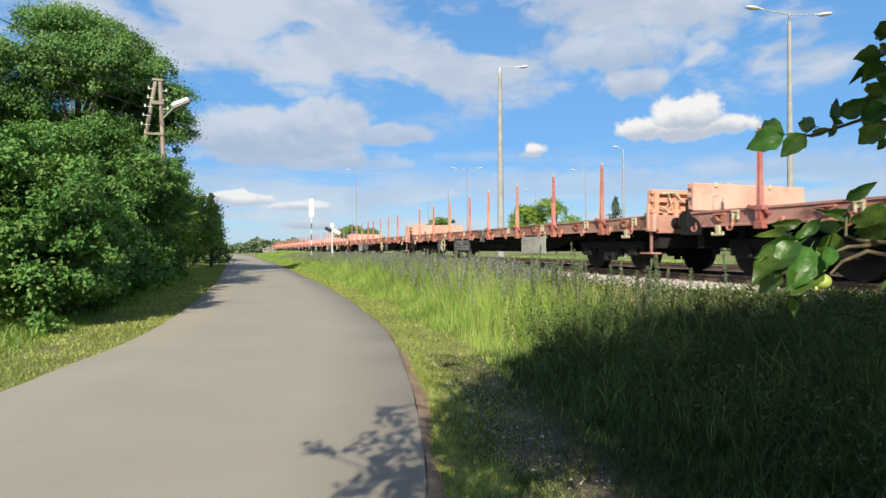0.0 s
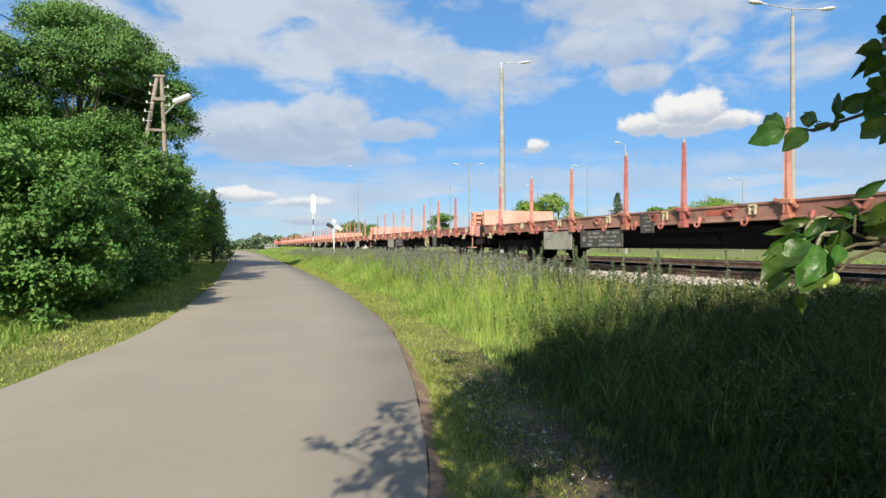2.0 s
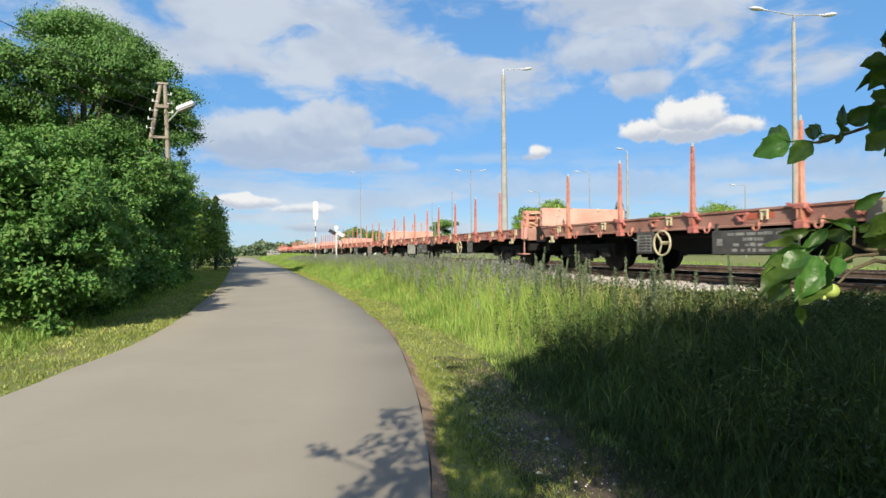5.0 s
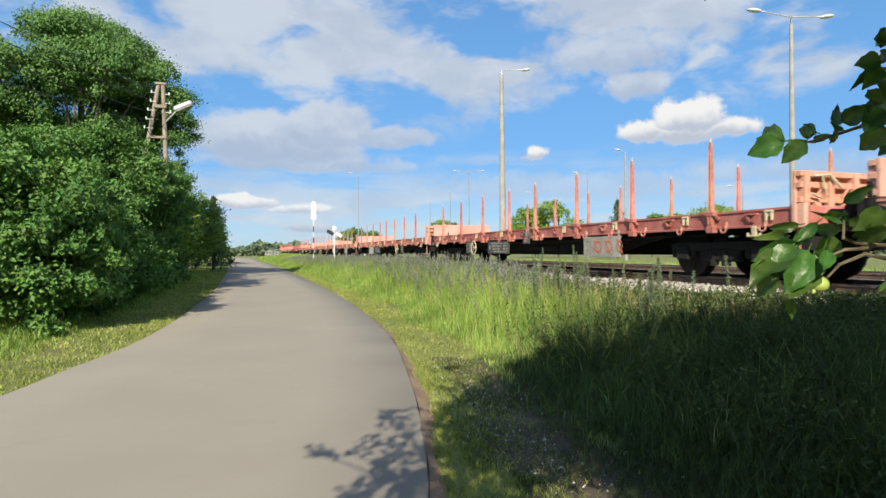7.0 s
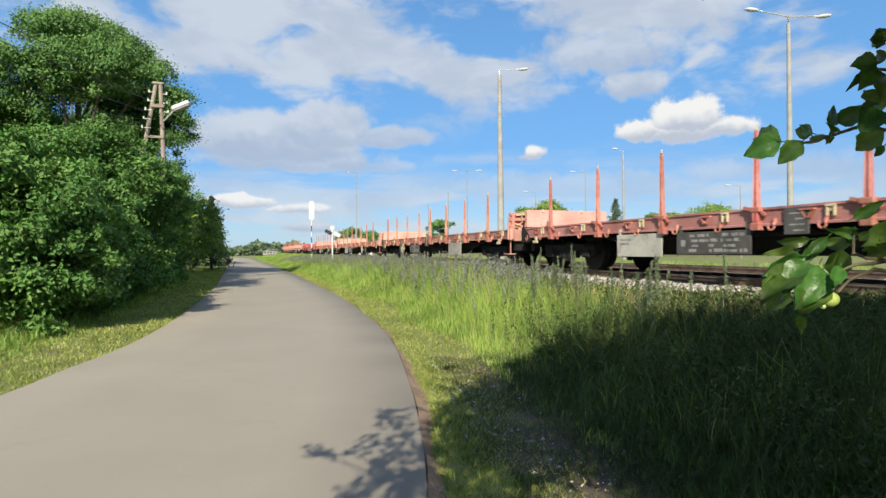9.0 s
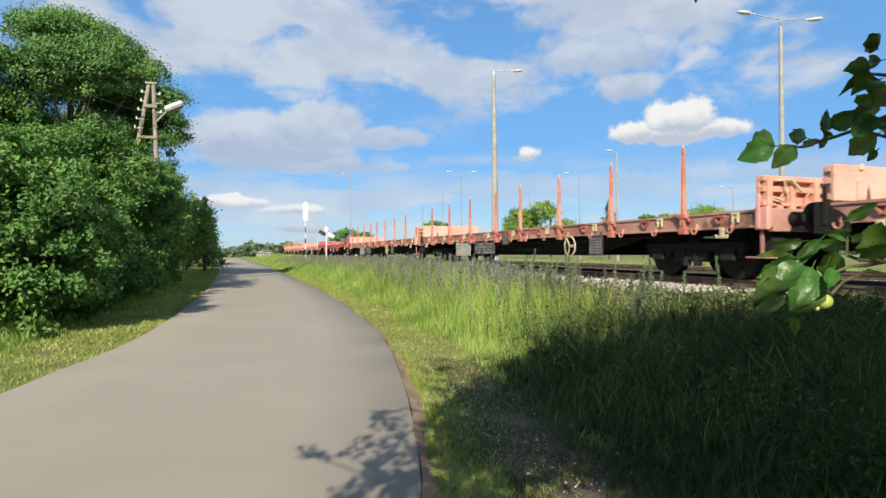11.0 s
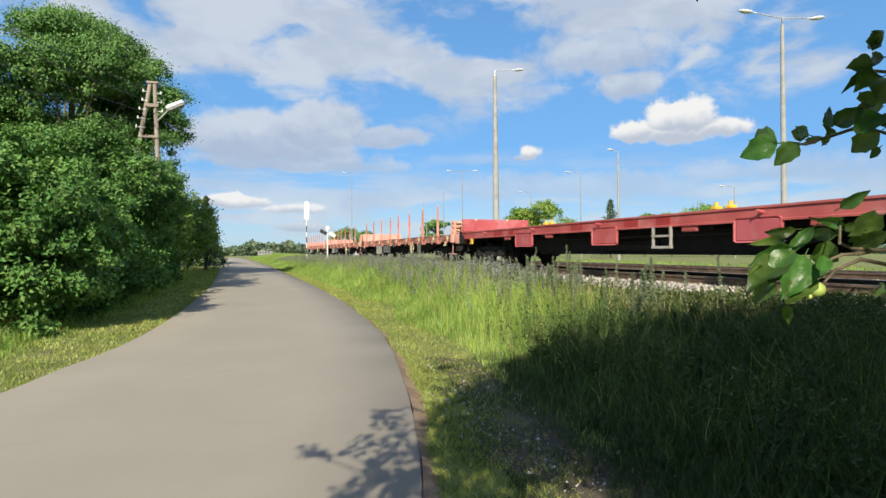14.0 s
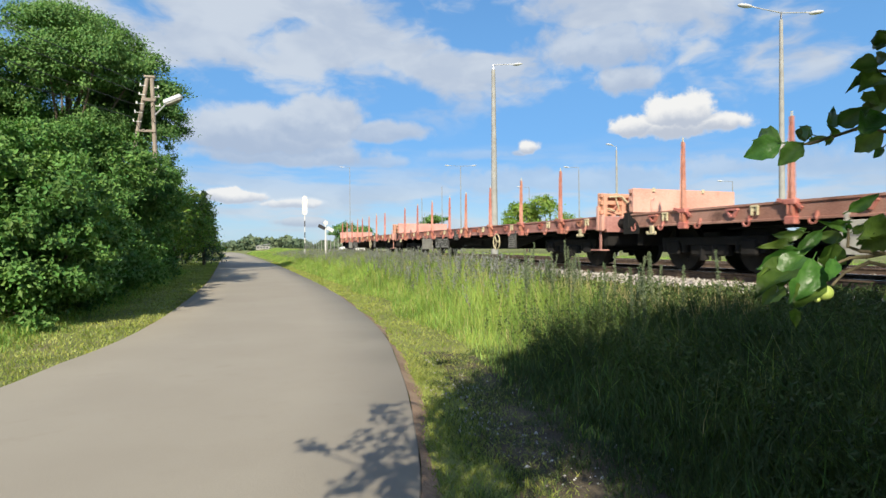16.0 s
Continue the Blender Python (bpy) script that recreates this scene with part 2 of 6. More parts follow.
RAILTOP = material("worn_rail_head", (0.40, 0.38, 0.36), (0.55, 0.53, 0.50), 0.3, 3.0, 60.0, 0.1, metal=0.9)
SLEEPER = material("concrete_sleeper", (0.27, 0.25, 0.22), (0.42, 0.39, 0.35), 0.9, 4.0, 50.0, 0.4)
UNDER = material("black_underframe", (0.004, 0.0037, 0.0034), (0.011, 0.0095, 0.0085), 0.9, 4.0, 50.0, 0.4)
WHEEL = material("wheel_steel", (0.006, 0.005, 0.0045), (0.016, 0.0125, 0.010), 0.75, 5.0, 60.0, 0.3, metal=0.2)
DECK = material("deck_planks", (0.10, 0.072, 0.055), (0.20, 0.15, 0.115), 0.9, 2.0, 40.0, 0.6, per="object", spread=0.2)
PAINT_BROWN = material("faded_oxide_paint", (0.27, 0.115, 0.090), (0.47, 0.255, 0.212), 0.7, 0.9, 45.0, 0.25, per="object", spread=0.12, stain=(0.15, 0.072, 0.058), stain_scale=1.6)
PAINT_STAKE = material("orange_stake_paint", (0.37, 0.125, 0.090), (0.51, 0.235, 0.18), 0.6, 3.0, 45.0, 0.2, per="object", spread=0.15, stain=(0.32, 0.125, 0.085), stain_scale=5.0)
PAINT_PINK = material("sun_bleached_paint", (0.55, 0.265, 0.205), (0.70, 0.40, 0.325), 0.7, 1.2, 40.0, 0.2, per="object", spread=0.08, stain=(0.46, 0.20, 0.15), stain_scale=1.8)
PAINT_END = material("dusty_orange_paint", (0.49, 0.225, 0.155), (0.63, 0.335, 0.245), 0.7, 1.2, 40.0, 0.2, per="object", spread=0.1, stain=(0.36, 0.15, 0.10), stain_scale=2.2)
PAINT_RED = material("fresh_red_paint", (0.40, 0.068, 0.072), (0.50, 0.118, 0.12), 0.55, 1.5, 45.0, 0.15, per="object", spread=0.08, stain=(0.46, 0.16, 0.16), stain_scale=1.4)
PAINT_REDDARK = material("dark_red_patch", (0.27, 0.025, 0.025), (0.36, 0.045, 0.04), 0.5, 3.0, 45.0, 0.15)
PALE_STEEL = material("pale_yellow_fitting", (0.42, 0.37, 0.22), (0.58, 0.52, 0.35), 0.6, 12.0, 60.0, 0.2)
YELLOW = material("yellow_latch", (0.62, 0.40, 0.03), (0.75, 0.52, 0.06), 0.55, 12.0, 60.0, 0.2)
PANEL_GREY = material("grey_panel", (0.30, 0.29, 0.25), (0.44, 0.43, 0.37), 0.7, 2.5, 40.0, 0.3, per="object", spread=0.2, stain=(0.19, 0.17, 0.14), stain_scale=3.5)
PANEL_DARK = material("sooty_dark_plate", (0.045, 0.045, 0.043), (0.095, 0.092, 0.085), 0.75, 3.0, 40.0, 0.2, per="object", spread=0.2)
FADED = material("worn_stencil_white", (0.15, 0.15, 0.14), (0.34, 0.335, 0.31), 0.8, 6.0, 50.0, 0)
SCRAWL = material("red_scrawl_paint", (0.42, 0.10, 0.06), (0.52, 0.15, 0.09), 0.6, 10.0, 60.0, 0)
ROOF = material("grey_roof_sheet", (0.30, 0.31, 0.33), (0.42, 0.43, 0.45), 0.6, 1.0, 10.0, 0.2)
WIRE = material("wire_coat", (0.03, 0.03, 0.03), (0.06, 0.06, 0.06), 0.6, 3.0, 30.0, 0)

# ---- mesh helpers ----


def fast_mesh(name, verts, faces):
    """A mesh from numpy arrays: verts (n, 3), faces (m, 3 or 4)."""
    me = bpy.data.meshes.new(name)
    verts, faces = np.asarray(verts, np.float32), np.asarray(faces, np.int32)
    k = faces.shape[1]
    me.vertices.add(len(verts))
    me.vertices.foreach_set("co", verts.ravel())
    me.loops.add(faces.size)
    me.loops.foreach_set("vertex_index", faces.ravel())
    me.polygons.add(len(faces))
    me.polygons.foreach_set("loop_start", np.arange(0, faces.size, k, dtype=np.int32))
    me.update(calc_edges=True)
    return me


def mesh_object(name, me, mat, parent=None, label=""):
    ob = new(name, me)
    me.materials.clear()
    me.materials.append(mat)
    if parent:
        ob.parent = parent
    return tagged(ob, label)


def part(name, bm, mat, parent, label=""):
    """Links a bmesh as one mesh object under a thing or a part (or at top level when parent is None)."""
    me = bpy.data.meshes.new(name)
    bm.to_mesh(me)
    bm.free()
    return mesh_object(name, me, mat, parent, label)


def box(bm, x0, x1, y0, y1, z0, z1, bevel=0.0):
    r = bmesh.ops.create_cube(bm, size=1.0, matrix=Matrix.LocRotScale(((x0 + x1) / 2, (y0 + y1) / 2, (z0 + z1) / 2), None, (abs(x1 - x0), abs(y1 - y0), abs(z1 - z0))))
    if bevel:
        es = {ed for v in r["verts"] for ed in v.link_edges}
        bmesh.ops.bevel(bm, geom=list(es), offset=bevel, segments=1, affect="EDGES")
    return bm


def tube(bm, p, q, r0, r1=None, seg=8):
    """A tapered round bar from p to q."""
    p, q = Vector(p), Vector(q)
    r1 = r0 if r1 is None else r1
    d = q - p
    m = Matrix.Translation((p + q) / 2) @ d.to_track_quat("Z", "Y").to_matrix().to_4x4()
    bmesh.ops.create_cone(bm, cap_ends=True, segments=seg, radius1=r0, radius2=r1, depth=d.length, matrix=m)
    return bm


def bar(bm, p, q, w, h):
    """A square bar from p to q."""
    p, q = Vector(p), Vector(q)
    d = q - p
    m = Matrix.Translation((p + q) / 2) @ d.to_track_quat("Z", "Y").to_matrix().to_4x4() @ Matrix.Diagonal((w, h, d.length, 1))
    bmesh.ops.create_cube(bm, size=1.0, matrix=m)
    return bm


def ring(bm, m, radius, thick, seg=16, around=6):
    """A torus lying in the plane of m."""
    rows = []
    for i in range(seg):
        t = 2 * math.pi * i / seg
        row = []
        for j in range(around):
            s = 2 * math.pi * j / around
            rr = radius + thick * math.cos(s)
            row.append(bm.verts.new(m @ Vector((rr * math.cos(t), rr * math.sin(t), thick * math.sin(s)))))
        rows.append(row)
    for i in range(seg):
        for j in range(around):
            bm.faces.new((rows[i][j], rows[(i + 1) % seg][j], rows[(i + 1) % seg][(j + 1) % around], rows[i][(j + 1) % around]))
    return bm


def fresh():
    return bmesh.new()


# ---- ground, road and track bed ----
ROAD_LEFT = ((-9.5, -9), (-7.0, -5), (-5.0, -1), (-3.55, 3), (-2.47, 7.14), (-2.28, 8.27), (-2.13, 8.91), (-1.96, 9.75), (-1.79, 11.07), (-1.63, 13.38), (-1.51, 17.80), (-1.47, 27.4), (-1.75, 40.9), (-2.34, 65.3), (-3.05, 108), (-6, 160))
ROAD_RIGHT = ((-5.6, -11), (-3.2, -6.5), (-1.1, -2.0), (0.25, 1.2), (1.01, 3.31), (1.34, 4.59), (1.68, 6.16), (2.26, 9.65), (2.58, 14.07), (2.77, 19.23), (2.79, 28.94), (2.49, 49.57), (1.26, 89.2), (-0.49, 134.5), (-2.5, 160))


def resample(points, count):
    """A smooth line through points, by Catmull-Rom, with count stations."""
    pts = [Vector((*p, 0)) for p in points]
    pts = [pts[0] * 2 - pts[1]] + pts + [pts[-1] * 2 - pts[-2]]
    out, n = [], len(points) - 1
    for i in range(count):
        s = i / (count - 1) * n
        k = min(int(s), n - 1)
        t = s - k
        p0, p1, p2, p3 = pts[k:k + 4]
        out.append(0.5 * (2 * p1 + (p2 - p0) * t + (2 * p0 - 5 * p1 + 4 * p2 - p3) * t * t + (3 * p1 - p0 - 3 * p2 + p3) * t ** 3))
    return out


LEFT_LINE, RIGHT_LINE = resample(ROAD_LEFT, 131), resample(ROAD_RIGHT, 141)
left_y, left_x = np.array([p.y for p in LEFT_LINE]), np.array([p.x for p in LEFT_LINE])
right_y, right_x = np.array([p.y for p in RIGHT_LINE]), np.array([p.x for p in RIGHT_LINE])


def road_x(y):
    return np.interp(y, left_y, left_x), np.interp(y, right_y, right_x)


def ss(x, a, b):
    t = np.clip((x - a) / (b - a), 0, 1)
    return t * t * (3 - 2 * t)


RAIL_Z = 1.02      # top of the rails
BED_Z = 0.84       # top of the stone bed
NEAR_SIDE = 7.70   # near side of the train
TRACK_X = (9.08, 13.7)


def ground_z(x, y):
    """The lie of the land: flat by the road, a bank up to the stone bed, a yard behind it."""
    x, y = np.asarray(x, float), np.asarray(y, float)
    z = 0.80 * ss(x, 3.6, 6.6) - 0.22 * ss(x, 15.6, 17.5)
    l, r = road_x(y)
    z = z + 0.03 * ss(x, r, r + 0.5) - 0.03 * ss(x, l - 0.5, l)
    z = z + 0.03 * np.sin(x * 1.7 + y * 0.6) * ss(np.abs(x - (l + r) / 2), 2.6, 4.0) * (1 - ss(x, 5.5, 6.5))
    return z - 0.03


def build_ground():
    xs = np.concatenate([[-2500, -900, -300, -120, -60, -35, -22], np.arange(-16, 20.1, 0.35), [24, 30, 40, 60, 100, 200, 500, 1200, 2500]])
    ys = np.concatenate([[-2500, -800, -200, -60, -25], np.arange(-12, 40, 0.5), np.arange(40, 170, 2.5), [200, 260, 400, 800, 1600, 2600]])
    X, Y = np.meshgrid(xs, ys)
    V = np.stack([X, Y, ground_z(X, Y)], -1).reshape(-1, 3)
    nx, ny = len(xs), len(ys)
    i = (np.arange(ny - 1)[:, None] * nx + np.arange(nx - 1)[None]).ravel()
    ob = mesh_object("ground", fast_mesh("ground", V, np.stack([i, i + 1, i + nx + 1, i + nx], 1)), SOIL)
    ob.data.shade_smooth()
    tagged(ob, "rough turf and bare soil beside the lane and railway", "ground", kind="structure")


build_ground()


def build_road():
    ys = np.concatenate([np.arange(-10, 30, 0.5), np.arange(30, 160, 2.0)])
    l, r = road_x(ys)
    bm = fresh()
    rows = []
    for y, a_, b_ in zip(ys, l, r):
        w = 0.012 * math.sin(y * 3.1) + 0.01 * math.sin(y * 7.7)
        rows.append([bm.verts.new((a_ + (b_ - a_) * s + (w if s in (0, 1) else 0), y, z)) for s, z in ((0, -0.012), (0.004, 0.022), (0.25, 0.035), (0.5, 0.042), (0.75, 0.035), (0.996, 0.022), (1, -0.012))])
    for p, q in zip(rows, rows[1:]):
        for j in range(6):
            bm.faces.new((p[j], p[j + 1], q[j + 1], q[j]))
    ob = part("road", bm, ASPHALT, None)
    ob.data.materials.append(ASPHALT_EDGE)
    for p in ob.data.polygons:
        p.use_smooth = True
        if p.index % 6 in (0, 5):
            p.material_index = 1
    tagged(ob, "narrow smooth grey asphalt lane curving beside the tracks", "road", kind="structure")


build_road()


def build_soil_edges():
    """Worn bare earth along both edges of the lane, with a ragged outer line."""
    for side in (0, 1):
        bm = fresh()
        rows = []
        y = -2.0
        while y < 70:
            x = road_x(y)[side]
            s_ = 1 if side else -1
            w = (0.13 if side else 0.08) * (0.6 + 0.5 * math.sin(y * 1.9) * math.sin(y * 0.73 + 1) + 0.5 * noise.noise(Vector((y * 1.7, side, 0)))) + 0.06
            z = float(ground_z(x + s_ * w, y))
            rows.append([bm.verts.new((x - s_ * 0.006, y, 0.013)), bm.verts.new((x + s_ * w * 0.6, y, z + 0.014)), bm.verts.new((x + s_ * w, y, z - 0.004))])
            y += 0.12 if y < 25 else 0.5
        for p, q in zip(rows, rows[1:]):
            for j in range(2):
                bm.faces.new((p[j], p[j + 1], q[j + 1], q[j]) if side else (p[j + 1], p[j], q[j], q[j + 1]))
        tagged(part("soil_edge", bm, BARE_SOIL, None), "strip of bare reddish earth along the asphalt edge", "soil", kind="structure")


build_soil_edges()


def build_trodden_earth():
    """A worn patch of bare earth beside the lane under the tree, with a ragged outline. Its brown is darkened for the
    tree's shade.
    """
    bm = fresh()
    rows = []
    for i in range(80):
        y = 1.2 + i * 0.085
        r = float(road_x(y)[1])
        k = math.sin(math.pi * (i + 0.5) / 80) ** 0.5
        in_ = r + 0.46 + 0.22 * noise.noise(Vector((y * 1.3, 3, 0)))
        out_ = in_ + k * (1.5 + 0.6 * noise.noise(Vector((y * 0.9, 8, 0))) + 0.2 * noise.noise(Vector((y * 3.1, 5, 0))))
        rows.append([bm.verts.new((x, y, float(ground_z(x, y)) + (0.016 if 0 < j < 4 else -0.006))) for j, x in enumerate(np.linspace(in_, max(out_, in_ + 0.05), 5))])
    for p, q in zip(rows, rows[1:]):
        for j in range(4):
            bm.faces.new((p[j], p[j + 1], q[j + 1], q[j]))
    tagged(part("bare_earth", bm, SHADED_EARTH, None), "trodden brown earth beneath the apple tree, darkened as shade", "soil", kind="structure")


build_trodden_earth()


def build_bed():
    """The stone bed of the two tracks: a shaped body with loose stones on its near shoulder."""
    bm = fresh()
    prof = ((5.9, 0.62), (6.7, 0.82), (7.3, BED_Z), (15.2, BED_Z), (16.2, 0.5))
    rows = [[bm.verts.new((x, y, z)) for x, z in prof] for y in (-60, 0, 30, 80, 200, 420)]
    for p, q in zip(rows, rows[1:]):
        for j in range(len(prof) - 1):
            bm.faces.new((p[j], p[j + 1], q[j + 1], q[j]))
    tagged(part("track_bed", bm, GRAVEL, None), "pale crushed-stone bed under the railway tracks", "ballast", kind="structure")
    rng = np.random.default_rng(3)
    n = 15000
    y = 3 + 60 * rng.random(n) ** 1.6
    x = 5.9 + rng.random(n) * 9.0
    x[: n // 2] = 5.9 + rng.random(n // 2) * 2.4
    z = np.interp(x, [p[0] for p in prof], [p[1] for p in prof])
    base = np.array([(1, 0, 0), (-1, 0, 0), (0, 1, 0), (0, -1, 0), (0, 0, 1), (0, 0, -1)], float)
    tri = np.array([(0, 2, 4), (2, 1, 4), (1, 3, 4), (3, 0, 4), (2, 0, 5), (1, 2, 5), (3, 1, 5), (0, 3, 5)])
    size = rng.uniform(0.022, 0.05, (n, 1, 1)) * rng.uniform(0.6, 1.3, (n, 6, 1))
    V = base[None] * size + rng.normal(0, 0.006, (n, 6, 3)) + np.stack([x, y, z + 0.012], -1)[:, None]
    F = (tri[None] + 6 * np.arange(n)[:, None, None]).reshape(-1, 3)
    tagged(mesh_object("ballast_stones", fast_mesh("ballast_stones", V.reshape(-1, 3), F), STONE), "loose pale grey ballast stones along the rails", "ballast", kind="stuff")


build_bed()


def rail_bm(x, z, y0, y1):
    prof = ((-0.07, 0), (0.07, 0), (0.07, 0.015), (0.012, 0.04), (0.012, 0.125), (0.036, 0.135), (0.036, 0.168), (0.028, 0.172), (-0.028, 0.172), (-0.036, 0.168), (-0.036, 0.135), (-0.012, 0.125), (-0.012, 0.04), (-0.07, 0.015))
    bm = fresh()
    a_ = [bm.verts.new((x + px, y0, z + pz)) for px, pz in prof]
    b_ = [bm.verts.new((x + px, y1, z + pz)) for px, pz in prof]
    for i in range(len(prof)):
        j = (i + 1) % len(prof)
        bm.faces.new((a_[i], a_[j], b_[j], b_[i]))
    bm.faces.new(a_[::-1])
    bm.faces.new(b_)
    return bm


def build_tracks():
    for k, tx in enumerate(TRACK_X):
        tr = tagged(new("railway_track"), ("rusty railway track carrying the freight train", "empty rusty railway track beside the train")[k], "track", kind="structure")
        for side in (-0.7525, 0.7525):
            r = part("rail", rail_bm(tx + side, RAIL_Z - 0.172, -60, 420), STEEL, tr)
            r.data.materials.append(RAILTOP)
            r.data.polygons[7].material_index = 1
        bm = box(fresh(), -1.25, 1.25, -0.13, 0.13, -0.1, 0.03, 0.02)
        first = part("sleeper", bm, SLEEPER, tr)
        first.location = (tx, -8, BED_Z - 0.012)
        for i in range(1, 110):
            o = new("sleeper", first.data)
            o.parent = tr
            o.location = (tx, -8 + 0.62 * i, BED_Z - 0.012)


build_tracks()

# ---- the freight train ----
FRAME = 18.64      # wagon body length
PITCH = 19.4186    # from one wagon to the next
STAKES = (-7.53, -5.31, -3.095, -0.88, 0.88, 3.095, 5.31, 7.53)   # along the wagon, from its middle
HALF = 1.38


def bogie(parent, y, spinners):
    """A two-axle bogie with side frames, springs and wheelsets."""
    bm = fresh()
    for s in (-1, 1):
        x0 = s * 1.0
        box(bm, x0 - 0.06, x0 + 0.06, y - 1.25, y + 1.25, 0.50, 0.66, 0.02)
        box(bm, x0 - 0.07, x0 + 0.07, y - 0.45, y + 0.45, 0.30, 0.52, 0.03)
        for w in (-0.9, 0.9):
            box(bm, x0 - 0.10, x0 + 0.10, y + w - 0.17, y + w + 0.17, 0.32, 0.60, 0.03)
            for d in (-0.26, 0.26):
                tube(bm, (x0, y + w + d, 0.36), (x0, y + w + d, 0.56), 0.07, seg=8)
        for d in (-0.14, 0.14):
            tube(bm, (x0 + s * 0.02, y + d, 0.22), (x0 + s * 0.02, y + d, 0.50), 0.08, seg=8)
    box(bm, -1.0, 1.0, y - 0.18, y + 0.18, 0.52, 0.74, 0.02)
    box(bm, -1.0, 1.0, y - 1.28, y - 1.16, 0.50, 0.62)
    box(bm, -1.0, 1.0, y + 1.16, y + 1.28, 0.50, 0.62)
    b = part("bogie", bm, UNDER, parent, "black two-axle bogie")
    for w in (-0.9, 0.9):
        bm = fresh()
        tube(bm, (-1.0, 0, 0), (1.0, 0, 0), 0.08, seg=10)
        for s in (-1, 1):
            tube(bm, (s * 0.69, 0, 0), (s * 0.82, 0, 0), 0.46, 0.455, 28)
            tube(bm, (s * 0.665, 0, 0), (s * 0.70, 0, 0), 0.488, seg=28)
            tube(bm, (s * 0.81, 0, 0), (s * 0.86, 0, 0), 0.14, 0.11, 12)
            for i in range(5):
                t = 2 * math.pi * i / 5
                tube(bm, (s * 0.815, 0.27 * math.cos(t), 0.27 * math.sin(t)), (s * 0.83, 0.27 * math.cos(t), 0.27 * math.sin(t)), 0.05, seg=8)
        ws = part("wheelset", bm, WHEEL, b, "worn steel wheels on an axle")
        ws.matrix_parent_inverse = Matrix.Translation((0, y + w, 0.46))
        spinners.append(ws)


def buffers(parent, end, paint):
    """Headstock, two buffers and a coupling hook at one end (end: -1 or 1)."""
    y0 = end * FRAME / 2
    for s in (-1, 1):
        bm = fresh()
        tube(bm, (s * 0.875, y0, 1.0 - 0.0), (s * 0.875, y0 + end * 0.20, 1.0), 0.12, 0.10, 12)
        tube(bm, (s * 0.875, y0 + end * 0.20, 1.0), (s * 0.875, y0 + end * 0.345, 1.0), 0.075, seg=12)
        tube(bm, (s * 0.875, y0 + end * 0.345, 1.0), (s * 0.875, y0 + end * 0.385, 1.0), 0.24, 0.22, 20)
        part("buffer", bm, UNDER, parent, "greasy black buffer")
    bm = fresh()
    box(bm, -0.04, 0.04, y0, y0 + end * 0.18, 0.93, 1.05, 0.01)
    ring(bm, Matrix.Translation((0, y0 + end * 0.22, 0.92)) @ Matrix.Rotation(math.pi / 2, 4, "Y"), 0.10, 0.022, 12)
    ring(bm, Matrix.Translation((0, y0 + end * 0.33, 0.88)), 0.11, 0.022, 12)
    part("coupling", bm, UNDER, parent, "black screw coupling")
    for s in (-1, 1):
        if s == -1 and end == 1:
            continue
        bm = fresh()
        x = s * (HALF - 0.04)
        yy = y0 - end * 0.16
        bar(bm, (x, yy, 0.95), (x, yy, 0.40), 0.03, 0.05)
        box(bm, x - 0.14, x + 0.10, yy - 0.20, yy + 0.20, 0.375, 0.41, 0.008)
        part("step", bm, paint, parent, "faded steel corner step")


def end_wall(parent, end, paint, top, height):
    """A low folding end wall: smooth inside, ribs, brackets and latches on the outside."""
    y0 = end * (FRAME / 2 - 0.23)
    w = HALF - 0.02
    bm = fresh()
    box(bm, -w, w, y0 - 0.03, y0 + 0.03, top + 0.03, top + height, 0.008)
    o = y0 + end * 0.03
    for z in (0.05, 0.27, height - 0.10):
        box(bm, -w, w, o, o + end * 0.10, top + z, top + z + 0.09, 0.01)
    for x in (-1.27, -0.78, -0.26, 0.26, 0.78, 1.27):
        box(bm, x - 0.05, x + 0.05, o, o + end * 0.14, top - 0.08, top + height - 0.02, 0.01)
    wall = part("end_wall", bm, paint, parent, "sun-bleached low end wall with outer ribs")
    for x in (-1.05, -0.52, 0.52, 1.05):
        bm = fresh()
        bar(bm, (x, o + end * 0.07, top - 0.12), (x, o + end * 0.10, top + 0.14), 0.05, 0.03)
        bar(bm, (x, o + end * 0.10, top + 0.14), (x + 0.18, o + end * 0.09, top + 0.36), 0.03, 0.03)
        tube(bm, (x - 0.05, o + end * 0.10, top + 0.02), (x + 0.05, o + end * 0.10, top + 0.02), 0.035, seg=8)
        part("latch", bm, paint, wall)
    for x in (-0.98, 0.62):
        bm = fresh()
        r_ = o + end * 0.17
        tube(bm, (x - 0.22, r_, top + height - 0.10), (x + 0.10, r_, top + height - 0.07), 0.02, seg=6)
        tube(bm, (x + 0.10, r_, top + height - 0.07), (x + 0.30, r_ + end * 0.03, top + height - 0.26), 0.024, seg=6)
        tube(bm, (x - 0.05, r_, top + height - 0.09), (x + 0.05, r_, top + 0.16), 0.016, seg=6)
        tube(bm, (x - 0.26, r_, top + 0.18), (x - 0.06, r_, top + 0.12), 0.02, seg=6)
        part("locking_rod", bm, PALE_STEEL, wall, "pale bent locking rod")
    for x in (-0.85, 0.45):
        bm = fresh()
        i = y0 - end * 0.03
        box(bm, x - 0.035, x + 0.035, i - end * 0.03, i, top + height - 0.07, top + height + 0.02, 0.008)
        part("lug", bm, PALE_STEEL, wall)
    bm = fresh()
    i = y0 - end * 0.045
    tube(bm, (-w + 0.45, i, top + 0.05), (-w + 0.45, i, top + 0.30), 0.018, seg=6)
    tube(bm, (-w + 0.45, i, top + 0.30), (-w + 0.52, i, top + 0.34), 0.018, seg=6)
    part("grab_handle", bm, paint, wall)
    return wall


